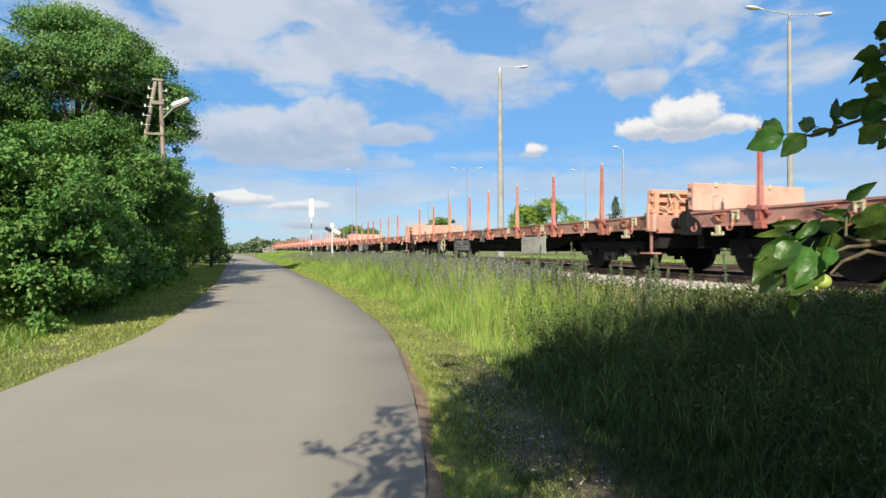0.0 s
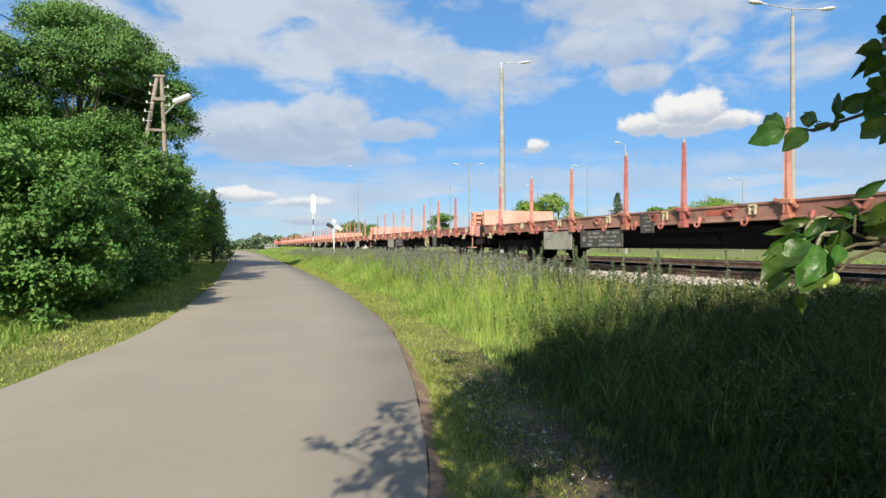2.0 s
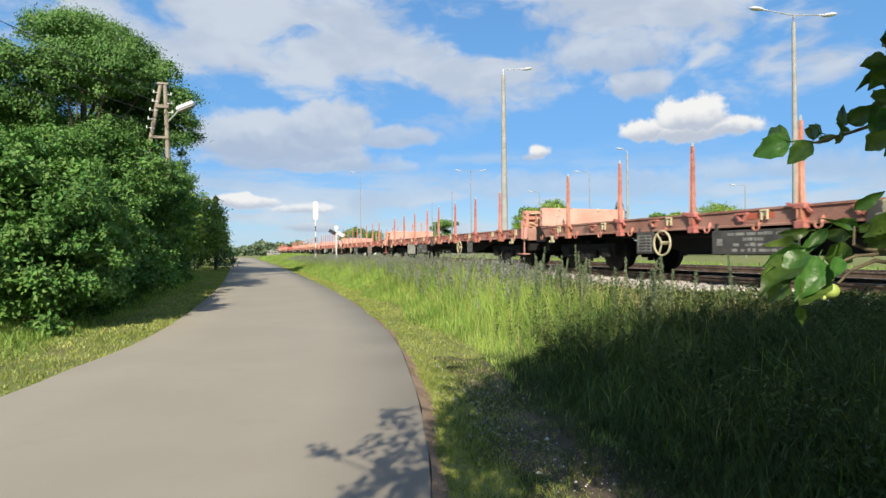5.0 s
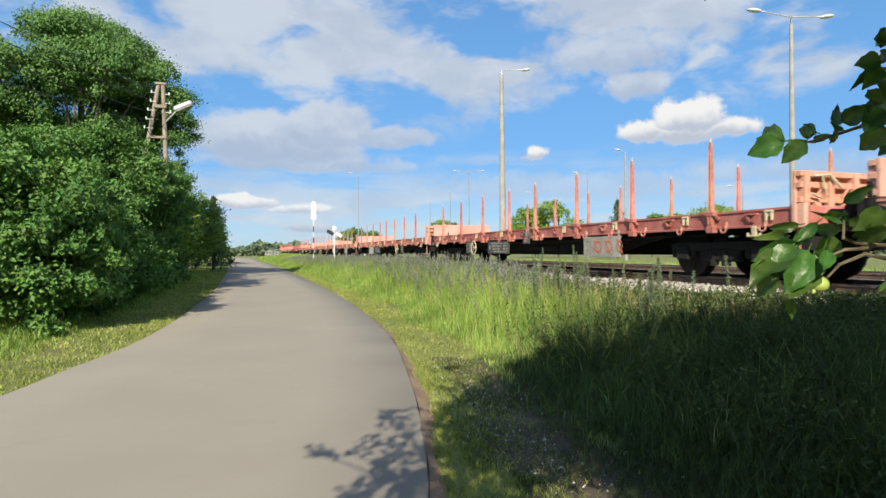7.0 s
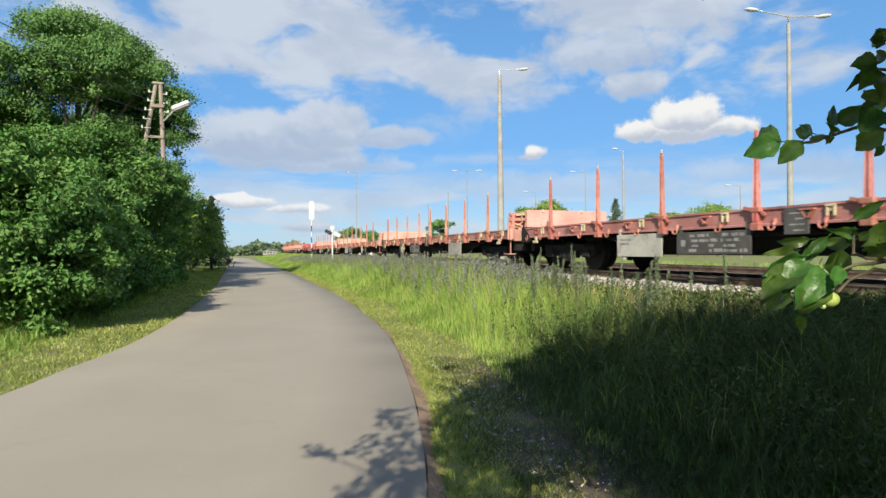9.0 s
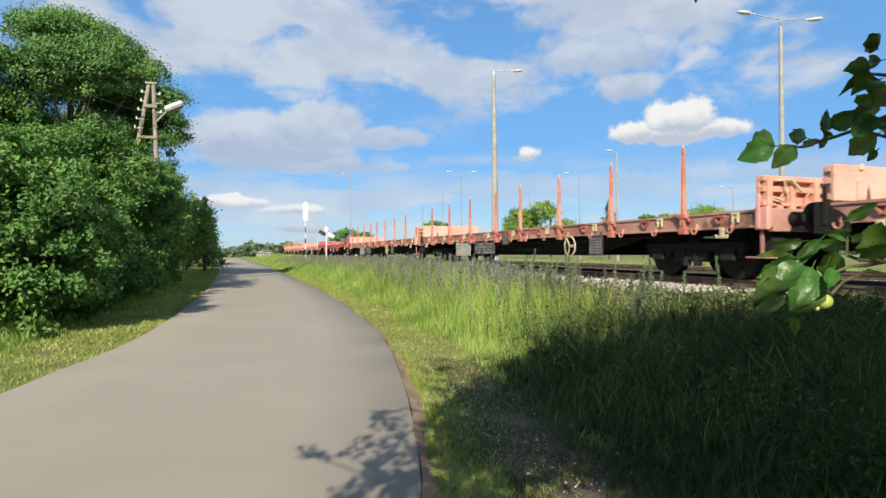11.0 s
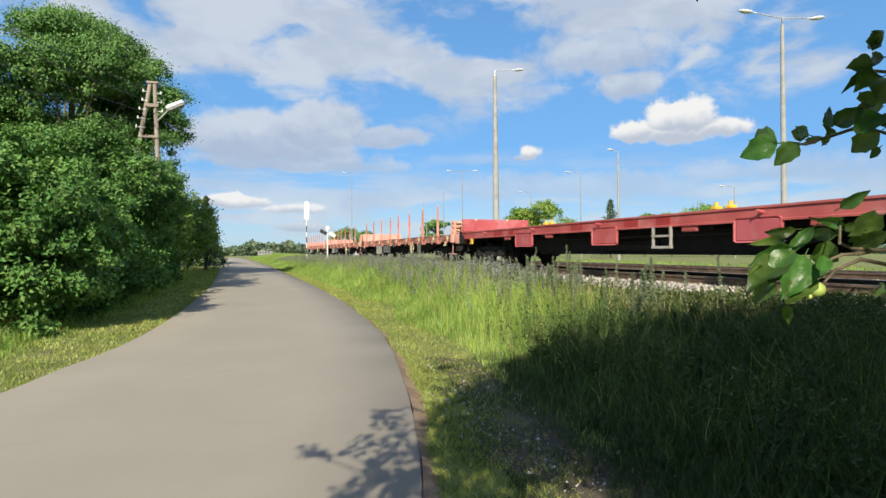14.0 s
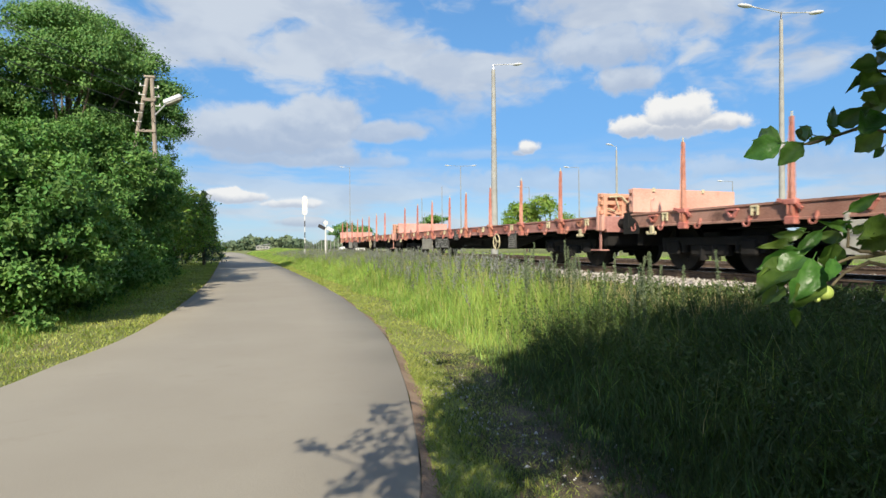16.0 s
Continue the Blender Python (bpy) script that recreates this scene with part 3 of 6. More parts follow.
def channel(bm, s, y1, top, deep):
    """A long channel beam with lips above and below, along one side (s: -1 or 1)."""
    prof = ((0.0, 0.0), (0.025, 0.0), (0.025, -0.035), (0.0, -0.045), (0.0, -deep + 0.04), (0.025, -deep + 0.03), (0.025, -deep), (-0.09, -deep), (-0.09, 0.0))
    a_ = [bm.verts.new((s * (HALF + px), -y1, top + pz)) for px, pz in prof]
    b_ = [bm.verts.new((s * (HALF + px), y1, top + pz)) for px, pz in prof]
    for i in range(len(prof)):
        j = (i + 1) % len(prof)
        bm.faces.new((a_[i], a_[j], b_[j], b_[i]) if s > 0 else (a_[j], a_[i], b_[i], b_[j]))
    bm.faces.new(a_)
    bm.faces.new(b_[::-1])
    bmesh.ops.recalc_face_normals(bm, faces=bm.faces)


def soot_plate(y1, top):
    """A thin plate with a rounded upper corner, added to blacken the rear end of the near sill."""
    line = [(y1, top - 0.42), (y1, top - 0.05)] + [(y1 - 0.10 - 0.42 * math.sin(t), top - 0.34 + 0.29 * math.cos(t)) for t in np.linspace(0, math.pi / 2, 8)] + [(y1 - 0.52, top - 0.42)]
    bm = fresh()
    a_ = [bm.verts.new((-HALF - 0.030, y, z)) for y, z in line]
    b_ = [bm.verts.new((-HALF - 0.040, y, z)) for y, z in line]
    bm.faces.new(a_)
    bm.faces.new(b_[::-1])
    for i in range(len(line)):
        j = (i + 1) % len(line)
        bm.faces.new((a_[j], a_[i], b_[i], b_[j]))
    return bm


def fish_belly(bm, x, z, deep):
    """A plate girder that is deeper in its middle."""
    side = [(-5.6, z), (5.6, z), (5.6, z - 0.12), (3.9, z - deep), (-3.9, z - deep), (-5.6, z - 0.12)]
    a_ = [bm.verts.new((x - 0.02, y, h)) for y, h in side]
    b_ = [bm.verts.new((x + 0.02, y, h)) for y, h in side]
    bm.faces.new(a_[::-1])
    bm.faces.new(b_)
    for i in range(6):
        j = (i + 1) % 6
        bm.faces.new((a_[i], a_[j], b_[j], b_[i]))
    box(bm, x - 0.08, x + 0.08, -3.9, 3.9, z - deep - 0.03, z - deep, 0.008)


def stake_wagon(paints, far_stakes, rng, spinners, turned=1):
    """A bogie flat wagon with low end walls and upright stakes in side pockets. Its base is at rail height."""
    body, stake_paint, wall_paint = paints
    top = 1.16
    wagon = new("flat_wagon")
    y1 = FRAME / 2
    for s in (-1, 1):
        bm = fresh()
        channel(bm, s, y1, top, 0.29)
        part("side_sill", bm, body, wagon, "faded oxide-red side sill")
        part("headstock", box(fresh(), -HALF + 0.1, HALF - 0.1, s * y1, s * (y1 - 0.12), top - 0.36, top, 0.01), body, wagon)
    bm = fresh()
    for i in range(int(FRAME / 0.5)):
        y = -y1 + 0.12 + i * 0.5
        box(bm, -HALF + 0.12, HALF - 0.12, y + 0.004, min(y + 0.494, y1 - 0.13), top - 0.06, top - 0.01 + 0.006 * rng.random())
    part("deck", bm, DECK, wagon, "worn brown plank deck")
    bm = fresh()
    for x in (-0.42, 0.42):
        box(bm, x - 0.09, x + 0.09, -y1 + 0.1, y1 - 0.1, top - 0.34, top - 0.07)
        # fish belly in three straight runs
        fish_belly(bm, x * 2.0, top - 0.27, 0.46)
    for i in range(17):
        y = -y1 + 1.2 + i * (FRAME - 2.4) / 16
        box(bm, -HALF + 0.1, HALF - 0.1, y - 0.04, y + 0.04, top - 0.28, top - 0.07)
    tube(bm, (-0.75, -1.2, 0.62), (-0.75, 0.6, 0.62), 0.17, seg=12)
    tube(bm, (0.8, 1.4, 0.64), (0.8, 2.2, 0.64), 0.15, seg=12)
    tube(bm, (-1.15, -5.0, 0.74), (-1.15, 5.2, 0.74), 0.02, seg=6)
    tube(bm, (-0.9, -7.0, 0.80), (-0.9, 7.0, 0.80), 0.03, seg=6)
    for e in (-1, 1):
        box(bm, -HALF + 0.22, HALF - 0.22, e * (y1 - 0.30), e * (y1 - 0.14), 0.50, top - 0.29)
        box(bm, -0.9, 0.9, e * (y1 - 1.0), e * (y1 - 0.9), 0.42, top - 0.3)
        tube(bm, (-0.35, e * y1, 0.86), (-0.38, e * (y1 + 0.24), 0.50), 0.028, seg=6)
        tube(bm, (-0.38, e * (y1 + 0.24), 0.50), (-0.35, e * (y1 + 0.38), 0.62), 0.028, seg=6)
    part("underframe", bm, UNDER, wagon, "black underframe beams and brake gear")
    for s in (-1, 1):
        for e in (-1, 1):
            bm = fresh()
            box(bm, s * (HALF - 0.04), s * (HALF + 0.035), e * (y1 - 0.24), e * (y1 + 0.004), top - 0.33, top + 0.03, 0.012)
            box(bm, s * (HALF + 0.034), s * (HALF + 0.055), e * (y1 - 0.20), e * (y1 - 0.13), top - 0.31, top + 0.24, 0.006)
            # the rear near corner is black, with an added plate over the sill
            if (s, e) == (-1, 1):
                part("corner_post", bm, UNDER, wagon, "black corner post")
                part("soot_plate", soot_plate(y1, top), UNDER, wagon, "thin black plate over the sill's end")
            else:
                part("corner_post", bm, wall_paint, wagon, "sun-bleached corner post")
    for yb in (-7.3, 7.3):
        bogie(wagon, yb, spinners)
    for end in (-1, 1):
        buffers(wagon, end, body)
        end_wall(wagon, end, PAINT_END if end < 0 else wall_paint, top, 0.54)
    made = None
    for s in ((-1, 1) if far_stakes else (-1,)):
        for y in STAKES:
            # pocket bracket on the sill
            x = s * (HALF + 0.045)
            bm = fresh()
            box(bm, x - 0.055, x + 0.055, -0.09, 0.09, top - 0.36, top - 0.24, 0.012)
            box(bm, x - 0.055, x + 0.055, -0.10, 0.10, top - 0.07, top + 0.02, 0.012)
            box(bm, x - s * 0.03 - 0.012, x - s * 0.03 + 0.012, -0.07, 0.07, top - 0.34, top)
            bar(bm, (x, 0.08, top - 0.03), (x, 0.24, top + 0.02), 0.05, 0.05)
            bar(bm, (x, -0.08, top - 0.05), (x, -0.17, top - 0.13), 0.04, 0.04)
            pocket = part("stake_pocket", bm, stake_paint, wagon)
            pocket.location = (0, y, 0)
            bm = fresh()
            for j, (w0, w1) in enumerate(((0.047, 0.024),)):
                m0, m1 = [], []
                for dx, dy in ((-1, -1), (1, -1), (1, 1), (-1, 1)):
                    m0.append(bm.verts.new((x + dx * 0.042, dy * w0, top - 0.33)))
                    m1.append(bm.verts.new((x + dx * 0.024, dy * w1, top + 1.24)))
                for k in range(4):
                    bm.faces.new((m0[k], m0[(k + 1) % 4], m1[(k + 1) % 4], m1[k]))
                bm.faces.new(m1)
            # web along the middle of the outer face and a pale tip
            for f_, z0, z1 in ((-1, top - 0.2, top + 1.1), (1, top - 0.2, top + 1.1)):
                bar(bm, (x - 0.044, f_ * 0.036, z0), (x - 0.026, f_ * 0.019, z1), 0.016, 0.016)
            st = part("stake", bm, stake_paint, wagon)
            st.matrix_basis = Matrix.Translation((0, y, 0)) @ Matrix.Rotation(radians(rng.uniform(-0.5, 0.5)), 4, "X")
            bm = fresh()
            tube(bm, (x, 0, top + 1.23), (x, 0, top + 1.32), 0.016, 0.009, 8)
            part("tip", bm, PALE_STEEL, st)
    # each bay of the near sill: lashing loop, bracket and two rope hooks
    x = -HALF - 0.03
    bays = [(p, q - p) for p, q in zip(STAKES, STAKES[1:])] + [(-9.20, 1.67), (7.53, 1.7)]
    for y, span in bays:
        bm = fresh()
        yy = y + 0.30 * span
        for e in (-0.055, 0.055):
            tube(bm, (x, yy + e, top - 0.19), (x, yy + e, top - 0.06), 0.021, seg=7)
        tube(bm, (x, yy - 0.075, top - 0.05), (x, yy + 0.075, top - 0.05), 0.024, seg=7)
        box(bm, x, x + 0.03, yy - 0.03, yy + 0.03, top - 0.13, top - 0.06)
        part("lashing_loop", bm, PALE_STEEL, wagon, "pale yellow lashing loop")
        bm = fresh()
        yy = y + 0.50 * span
        bar(bm, (x, yy - 0.12, top - 0.075), (x, yy + 0.12, top - 0.075), 0.07, 0.03)
        bar(bm, (x, yy - 0.10, top - 0.08), (x, yy - 0.02, top - 0.20), 0.05, 0.035)
        bar(bm, (x, yy + 0.10, top - 0.08), (x, yy + 0.02, top - 0.20), 0.05, 0.035)
        part("bracket", bm, stake_paint, wagon)
        for k in (0.37, 0.85):
            yy = y + k * span
            bm = fresh()
            for j in range(7):
                t0, t1 = math.pi * (0.75 + j * 0.2), math.pi * (0.75 + (j + 1) * 0.2)
                tube(bm, (x - 0.01, yy + 0.06 * math.cos(t0), top - 0.30 + 0.06 * math.sin(t0)), (x - 0.01, yy + 0.06 * math.cos(t1), top - 0.30 + 0.06 * math.sin(t1)), 0.018, seg=6)
            bar(bm, (x, yy - 0.045, top - 0.27), (x + 0.02, yy - 0.05, top - 0.18), 0.03, 0.05)
            part("rope_hook", bm, stake_paint, wagon)
    # pale double hooks under the sill near both ends
    for s in (-1, 1):
        yy = s * 8.42
        bm = fresh()
        box(bm, x - 0.02, x + 0.03, yy - 0.05, yy + 0.05, top - 0.42, top - 0.27, 0.01)
        tube(bm, (x - 0.01, yy - 0.12, top - 0.43), (x - 0.01, yy + 0.12, top - 0.43), 0.022, seg=8)
        for e in (-0.12, 0.12):
            tube(bm, (x - 0.01, yy + e, top - 0.44), (x - 0.01, yy + e, top - 0.38), 0.019, seg=7)
        part("tow_hook", bm, PALE_STEEL, wagon, "pale yellow double tow hook")
    # a repainted red patch on the sill
    part("paint_patch", box(fresh(), -HALF - 0.006, -HALF - 0.001, turned * -1.64 - 0.25, turned * -1.64 + 0.25, top - 0.17, top - 0.07), SCRAWL, wagon, "bright red repainted patch")
    # plates on the near side: a pale blank one, and three dark ones with worn white writing
    places = (3.85, 1.85, 0.18, -4.70) if turned > 0 else (-4.12, 1.78, -0.27, 4.48)
    for k_, (y, w, z0, z1) in enumerate(zip(places, (1.46, 1.71, 0.41, 0.53), (0.36, 0.42, 0.72, 0.42), (0.83, 0.82, 1.13, 0.86))):
        bm = box(fresh(), -HALF - 0.045, -HALF - 0.02, y - w / 2, y + w / 2, z0, z1, 0.006)
        for yy in (y - w / 2 + 0.08, y + w / 2 - 0.08):
            box(bm, -HALF - 0.03, -HALF + 0.06, yy - 0.03, yy + 0.03, z1 - 0.05, 0.95)
        panel = part("side_panel", bm, PANEL_DARK if k_ else PANEL_GREY, wagon, "dark plate with worn white stencilling" if k_ else "scuffed pale grey plate")
        o0, o1 = -HALF - 0.049, -HALF - 0.046
        bm = fresh()
        if k_ == 0:
            box(bm, o0, o1, y + 0.25, y + 0.62, z1 - 0.13, z1 - 0.09)
            box(bm, o0, o1, y + 0.30, y + 0.62, z1 - 0.22, z1 - 0.18)
            marks = FADED
        elif k_ == 1:
            for row in range(4):
                yy = y - w / 2 + 0.06 + rng.uniform(0, 0.08)
                while yy < y + w / 2 - 0.45:
                    step = rng.uniform(0.05, 0.22)
                    if rng.random() < 0.8:
                        box(bm, o0, o1, yy, yy + step, z0 + 0.04 + 0.09 * row, z0 + 0.10 + 0.09 * row - rng.uniform(0, 0.02))
                    yy += step + rng.uniform(0.02, 0.07)
            box(bm, o0, o1, y + w / 2 - 0.24, y + w / 2 - 0.12, z0 + 0.14, z0 + 0.26)
            marks = FADED
        elif k_ == 2:
            for row in range(4):
                box(bm, o0, o1, y - 0.14, y + rng.uniform(0.0, 0.14), z0 + 0.05 + 0.085 * row, z0 + 0.075 + 0.085 * row)
            marks = FADED
        else:
            for row in range(6):
                box(bm, o0, o1, y - w / 2 + 0.05, y + w / 2 - 0.05, z0 + 0.05 + 0.062 * row, z0 + 0.066 + 0.062 * row)
            for e in (-w / 2 + 0.05, -0.06, w / 2 - 0.07):
                box(bm, o0 - 0.002, o0, y + e, y + e + 0.018, z0 + 0.05, z0 + 0.36)
            marks = FADED
        tagged(part("stencil", bm, marks, panel), kind="stuff")
    if far_stakes:
        # painted scrawl on the first panel: loops and strokes
        bm = fresh()
        for k in range(3):
            ring(bm, Matrix.Translation((-HALF - 0.052, -4.85 + 0.42 * k, 0.60)) @ Matrix.Rotation(math.pi / 2, 4, "Y") @ Matrix.Diagonal((1.0, 0.8 + 0.2 * k, 0.25, 1)), 0.12, 0.018, 14, 4)
            bar(bm, (-HALF - 0.052, -4.95 + 0.45 * k, 0.44), (-HALF - 0.052, -4.75 + 0.45 * k, 0.76), 0.004, 0.03)
        part("scrawl", bm, SCRAWL, wagon, "faded red painted scrawl")
    # hand brake wheel
    bm = fresh()
    m = Matrix.Translation((-HALF - 0.09, -3.67 if turned > 0 else 3.89, 0.63)) @ Matrix.Rotation(math.pi / 2, 4, "Y")
    ring(bm, m, 0.24, 0.02, 22, 6)
    for i in range(3):
        t = 2 * math.pi * i / 3 + 0.4
        tube(bm, m @ Vector((0, 0, 0)), m @ Vector((0.24 * math.cos(t), 0.24 * math.sin(t), 0)), 0.016, seg=6)
    tube(bm, m @ Vector((0, 0, 0.12)), m @ Vector((0, 0, -0.02)), 0.035, seg=8)
    part("brake_wheel", bm, PALE_STEEL, wagon, "pale yellow hand brake wheel")
    return wagon


def red_wagon(rng, spinners):
    """A bogie flat wagon with deep plain side sills, drop panels and no stakes."""
    top = 1.20
    wall_paint = PAINT_RED
    wagon = new("flat_wagon")
    y1 = FRAME / 2
    for s in (-1, 1):
        bm = fresh()
        channel(bm, s, y1, top, 0.25)
        for y in (-8.2, -5.2, -2.6, 2.6, 5.2, 8.2):
            box(bm, s * HALF, s * (HALF - 0.06), y - 0.20, y + 0.20, top - 0.36, top - 0.22, 0.02)
        part("side_sill", bm, PAINT_RED, wagon, "fresh red side sill")
        part("headstock", box(fresh(), -HALF + 0.08, HALF - 0.08, s * y1, s * (y1 - 0.12), top - 0.42, top, 0.01), PAINT_RED, wagon)
    bm = fresh()
    for i in range(int(FRAME / 0.5)):
        y = -y1 + 0.12 + i * 0.5
        box(bm, -HALF + 0.10, HALF - 0.10, y + 0.004, min(y + 0.494, y1 - 0.13), top - 0.06, top - 0.01)
    part("deck", bm, DECK, wagon, "worn brown plank deck")
    bm = fresh()
    for x in (-0.42, 0.42):
        box(bm, x - 0.09, x + 0.09, -y1 + 0.1, y1 - 0.1, top - 0.42, top - 0.07)
        fish_belly(bm, x * 2.0, top - 0.24, 0.52)
    for i in range(17):
        y = -y1 + 1.2 + i * (FRAME - 2.4) / 16
        box(bm, -HALF + 0.09, HALF - 0.09, y - 0.04, y + 0.04, top - 0.32, top - 0.07)
    tube(bm, (-0.75, -1.2, 0.62), (-0.75, 0.6, 0.62), 0.17, seg=12)
    tube(bm, (-1.1, -5.0, 0.80), (-1.1, 5.2, 0.80), 0.02, seg=6)
    for e in (-1, 1):
        box(bm, -HALF + 0.22, HALF - 0.22, e * (y1 - 0.30), e * (y1 - 0.14), 0.50, top - 0.29)
        box(bm, -0.9, 0.9, e * (y1 - 1.0), e * (y1 - 0.9), 0.42, top - 0.3)
        tube(bm, (-0.35, e * y1, 0.86), (-0.38, e * (y1 + 0.24), 0.50), 0.028, seg=6)
        tube(bm, (-0.38, e * (y1 + 0.24), 0.50), (-0.35, e * (y1 + 0.38), 0.62), 0.028, seg=6)
    part("underframe", bm, UNDER, wagon, "black underframe beams and brake gear")
    for s in (-1, 1):
        for e in (-1, 1):
            bm = fresh()
            box(bm, s * (HALF - 0.04), s * (HALF + 0.035), e * (y1 - 0.24), e * (y1 + 0.004), top - 0.33, top + 0.03, 0.012)
            box(bm, s * (HALF + 0.034), s * (HALF + 0.055), e * (y1 - 0.20), e * (y1 - 0.13), top - 0.31, top + 0.24, 0.006)
            # black rear corner on the near side, plus the added plate
            if (s, e) == (-1, 1):
                part("corner_post", bm, UNDER, wagon, "black corner post")
                part("soot_plate", soot_plate(y1, top), UNDER, wagon, "thin black plate over the sill's end")
            else:
                part("corner_post", bm, wall_paint, wagon, "sun-bleached corner post")
    for yb in (-7.3, 7.3):
        bogie(wagon, yb, spinners)
    for end in (-1, 1):
        buffers(wagon, end, PANEL_GREY)
        end_wall(wagon, end, PAINT_RED, top, 0.50)
    for y, w in ((4.0, 1.05), (0.01, 0.95), (-4.12, 0.90)):
        bm = box(fresh(), -HALF - 0.03, -HALF - 0.004, y - w / 2, y + w / 2, top - 0.58, top - 0.18, 0.04)
        part("drop_panel", bm, PAINT_RED, wagon)
    for y, w in ((-7.2, 0.5), (-1.92, 0.40), (-0.92, 0.47), (1.19, 0.50), (4.9, 0.35), (5.9, 0.7)):
        bm = box(fresh(), -HALF - 0.005, -HALF + 0.01, y - w / 2, y + w / 2, top - 0.205, top - 0.05)
        part("paint_patch", bm, PAINT_REDDARK, wagon, "darker red repaint patch")
    for y in (-6.8, -4.2, 0.2, 3.4, 6.8):
        bm = fresh()
        tube(bm, (-HALF, y, top - 0.10), (-HALF - 0.14, y - 0.02, top - 0.08), 0.035, 0.02, 8)
        part("bollard", bm, PAINT_RED, wagon)
    for y in (-3.52, -3.20, 2.55, 2.87):
        bm = box(fresh(), -HALF + 0.05, -HALF + 0.20, y, y + 0.12, top + 0.01, top + 0.07, 0.01)
        tube(bm, (-HALF + 0.12, y + 0.06, top + 0.05), (-HALF + 0.12, y + 0.06, top + 0.14), 0.035, seg=8)
        part("container_latch", bm, YELLOW, wagon, "yellow folding container latch")
    for y in (-8.09, 8.09):
        bm = fresh()
        box(bm, -HALF - 0.05, -HALF, y - 0.06, y + 0.06, top - 0.42, top - 0.25, 0.01)
        tube(bm, (-HALF - 0.04, y - 0.13, top - 0.42), (-HALF - 0.04, y + 0.13, top - 0.42), 0.032, seg=8)
        part("tow_hook", bm, YELLOW, wagon, "yellow double tow hook")
    bm = fresh()
    for dy in (-0.25, 0.25):
        bar(bm, (-HALF - 0.02, -1.9 + dy, top - 0.24), (-HALF - 0.02, -1.9 + dy, top - 0.66), 0.04, 0.04)
    bar(bm, (-HALF - 0.02, -2.18, top - 0.64), (-HALF - 0.02, -1.62, top - 0.64), 0.05, 0.05)
    bar(bm, (-HALF - 0.02, -2.18, top - 0.42), (-HALF - 0.02, -1.62, top - 0.42), 0.04, 0.04)
    part("ladder_step", bm, PANEL_GREY, wagon, "grey steel hanging step")
    return wagon


def build_train():
    rng = random.Random(5)
    spinners, wagons = [], []
    kinds = {
        "brown": (PAINT_BROWN, PAINT_STAKE, PAINT_PINK),
        "turned": (PAINT_BROWN, PAINT_STAKE, PAINT_PINK),
        "orange": (PAINT_STAKE, PAINT_STAKE, PAINT_PINK),
    }
    models = {}
    order = ["brown"] * 15
    order[0] = order[1] = order[4] = order[8] = "turned"
    order[6] = "orange"
    order[11] = "red"
    for j, kind in enumerate(order):
        if kind not in models:
            w = red_wagon(rng, spinners) if kind == "red" else stake_wagon(kinds[kind], kind == "orange", rng, spinners, 1 if kind == "brown" else -1)
            models[kind] = w
        else:
            w = copy_thing(models[kind], Matrix.Identity(4))
            spinners.extend(o for o in w.children_recursive if o.name.startswith("wheelset"))
        tagged(w, {"brown": "weathered oxide-red flat wagon with orange stakes, rolling on rails",
                   "turned": "weathered oxide-red flat wagon with orange stakes, rolling on rails",
                   "orange": "bright orange-red flat wagon with stakes on both sides, on rails",
                   "red": "fresh red flat wagon without stakes, rolling on rails"}[kind], "freight wagon", "wagons of the freight train")
        wagons.append(w)
    return wagons, spinners


WAGONS, SPINNERS = build_train()

# ---- vegetation ----


def spray(points, size, rng, up=0.35, narrow=0.55, droop=0.15, cup=0.18, out=None, loose=0.45):
    """Leaves as folded diamonds at the given points: numpy arrays of vertices and triangles."""
    n = len(points)
    d = rng.normal(0, 1, (n, 3))
    d[:, 2] -= droop
    d /= np.linalg.norm(d, axis=1, keepdims=True)
    nrm = rng.normal(0, 1, (n, 3))
    nrm[:, 2] += up * 3
    if out is not None:
        nrm = loose * nrm + 2.0 * out
    nrm -= d * np.sum(nrm * d, 1, keepdims=True)
    nrm /= np.linalg.norm(nrm, axis=1, keepdims=True) + 1e-9
    s = np.cross(d, nrm)
    L = size * rng.uniform(0.7, 1.3, (n, 1))
    p = np.asarray(points)
    mid = p + d * L * 0.5
    V = np.stack([p, mid + s * L * narrow * 0.5 + nrm * L * cup, p + d * L, mid - s * L * narrow * 0.5 + nrm * L * cup], 1).reshape(-1, 3)
    i = 4 * np.arange(n)[:, None]
    F = np.concatenate([i + np.array([[0, 1, 2]]), i + np.array([[0, 2, 3]])])
    return V, F


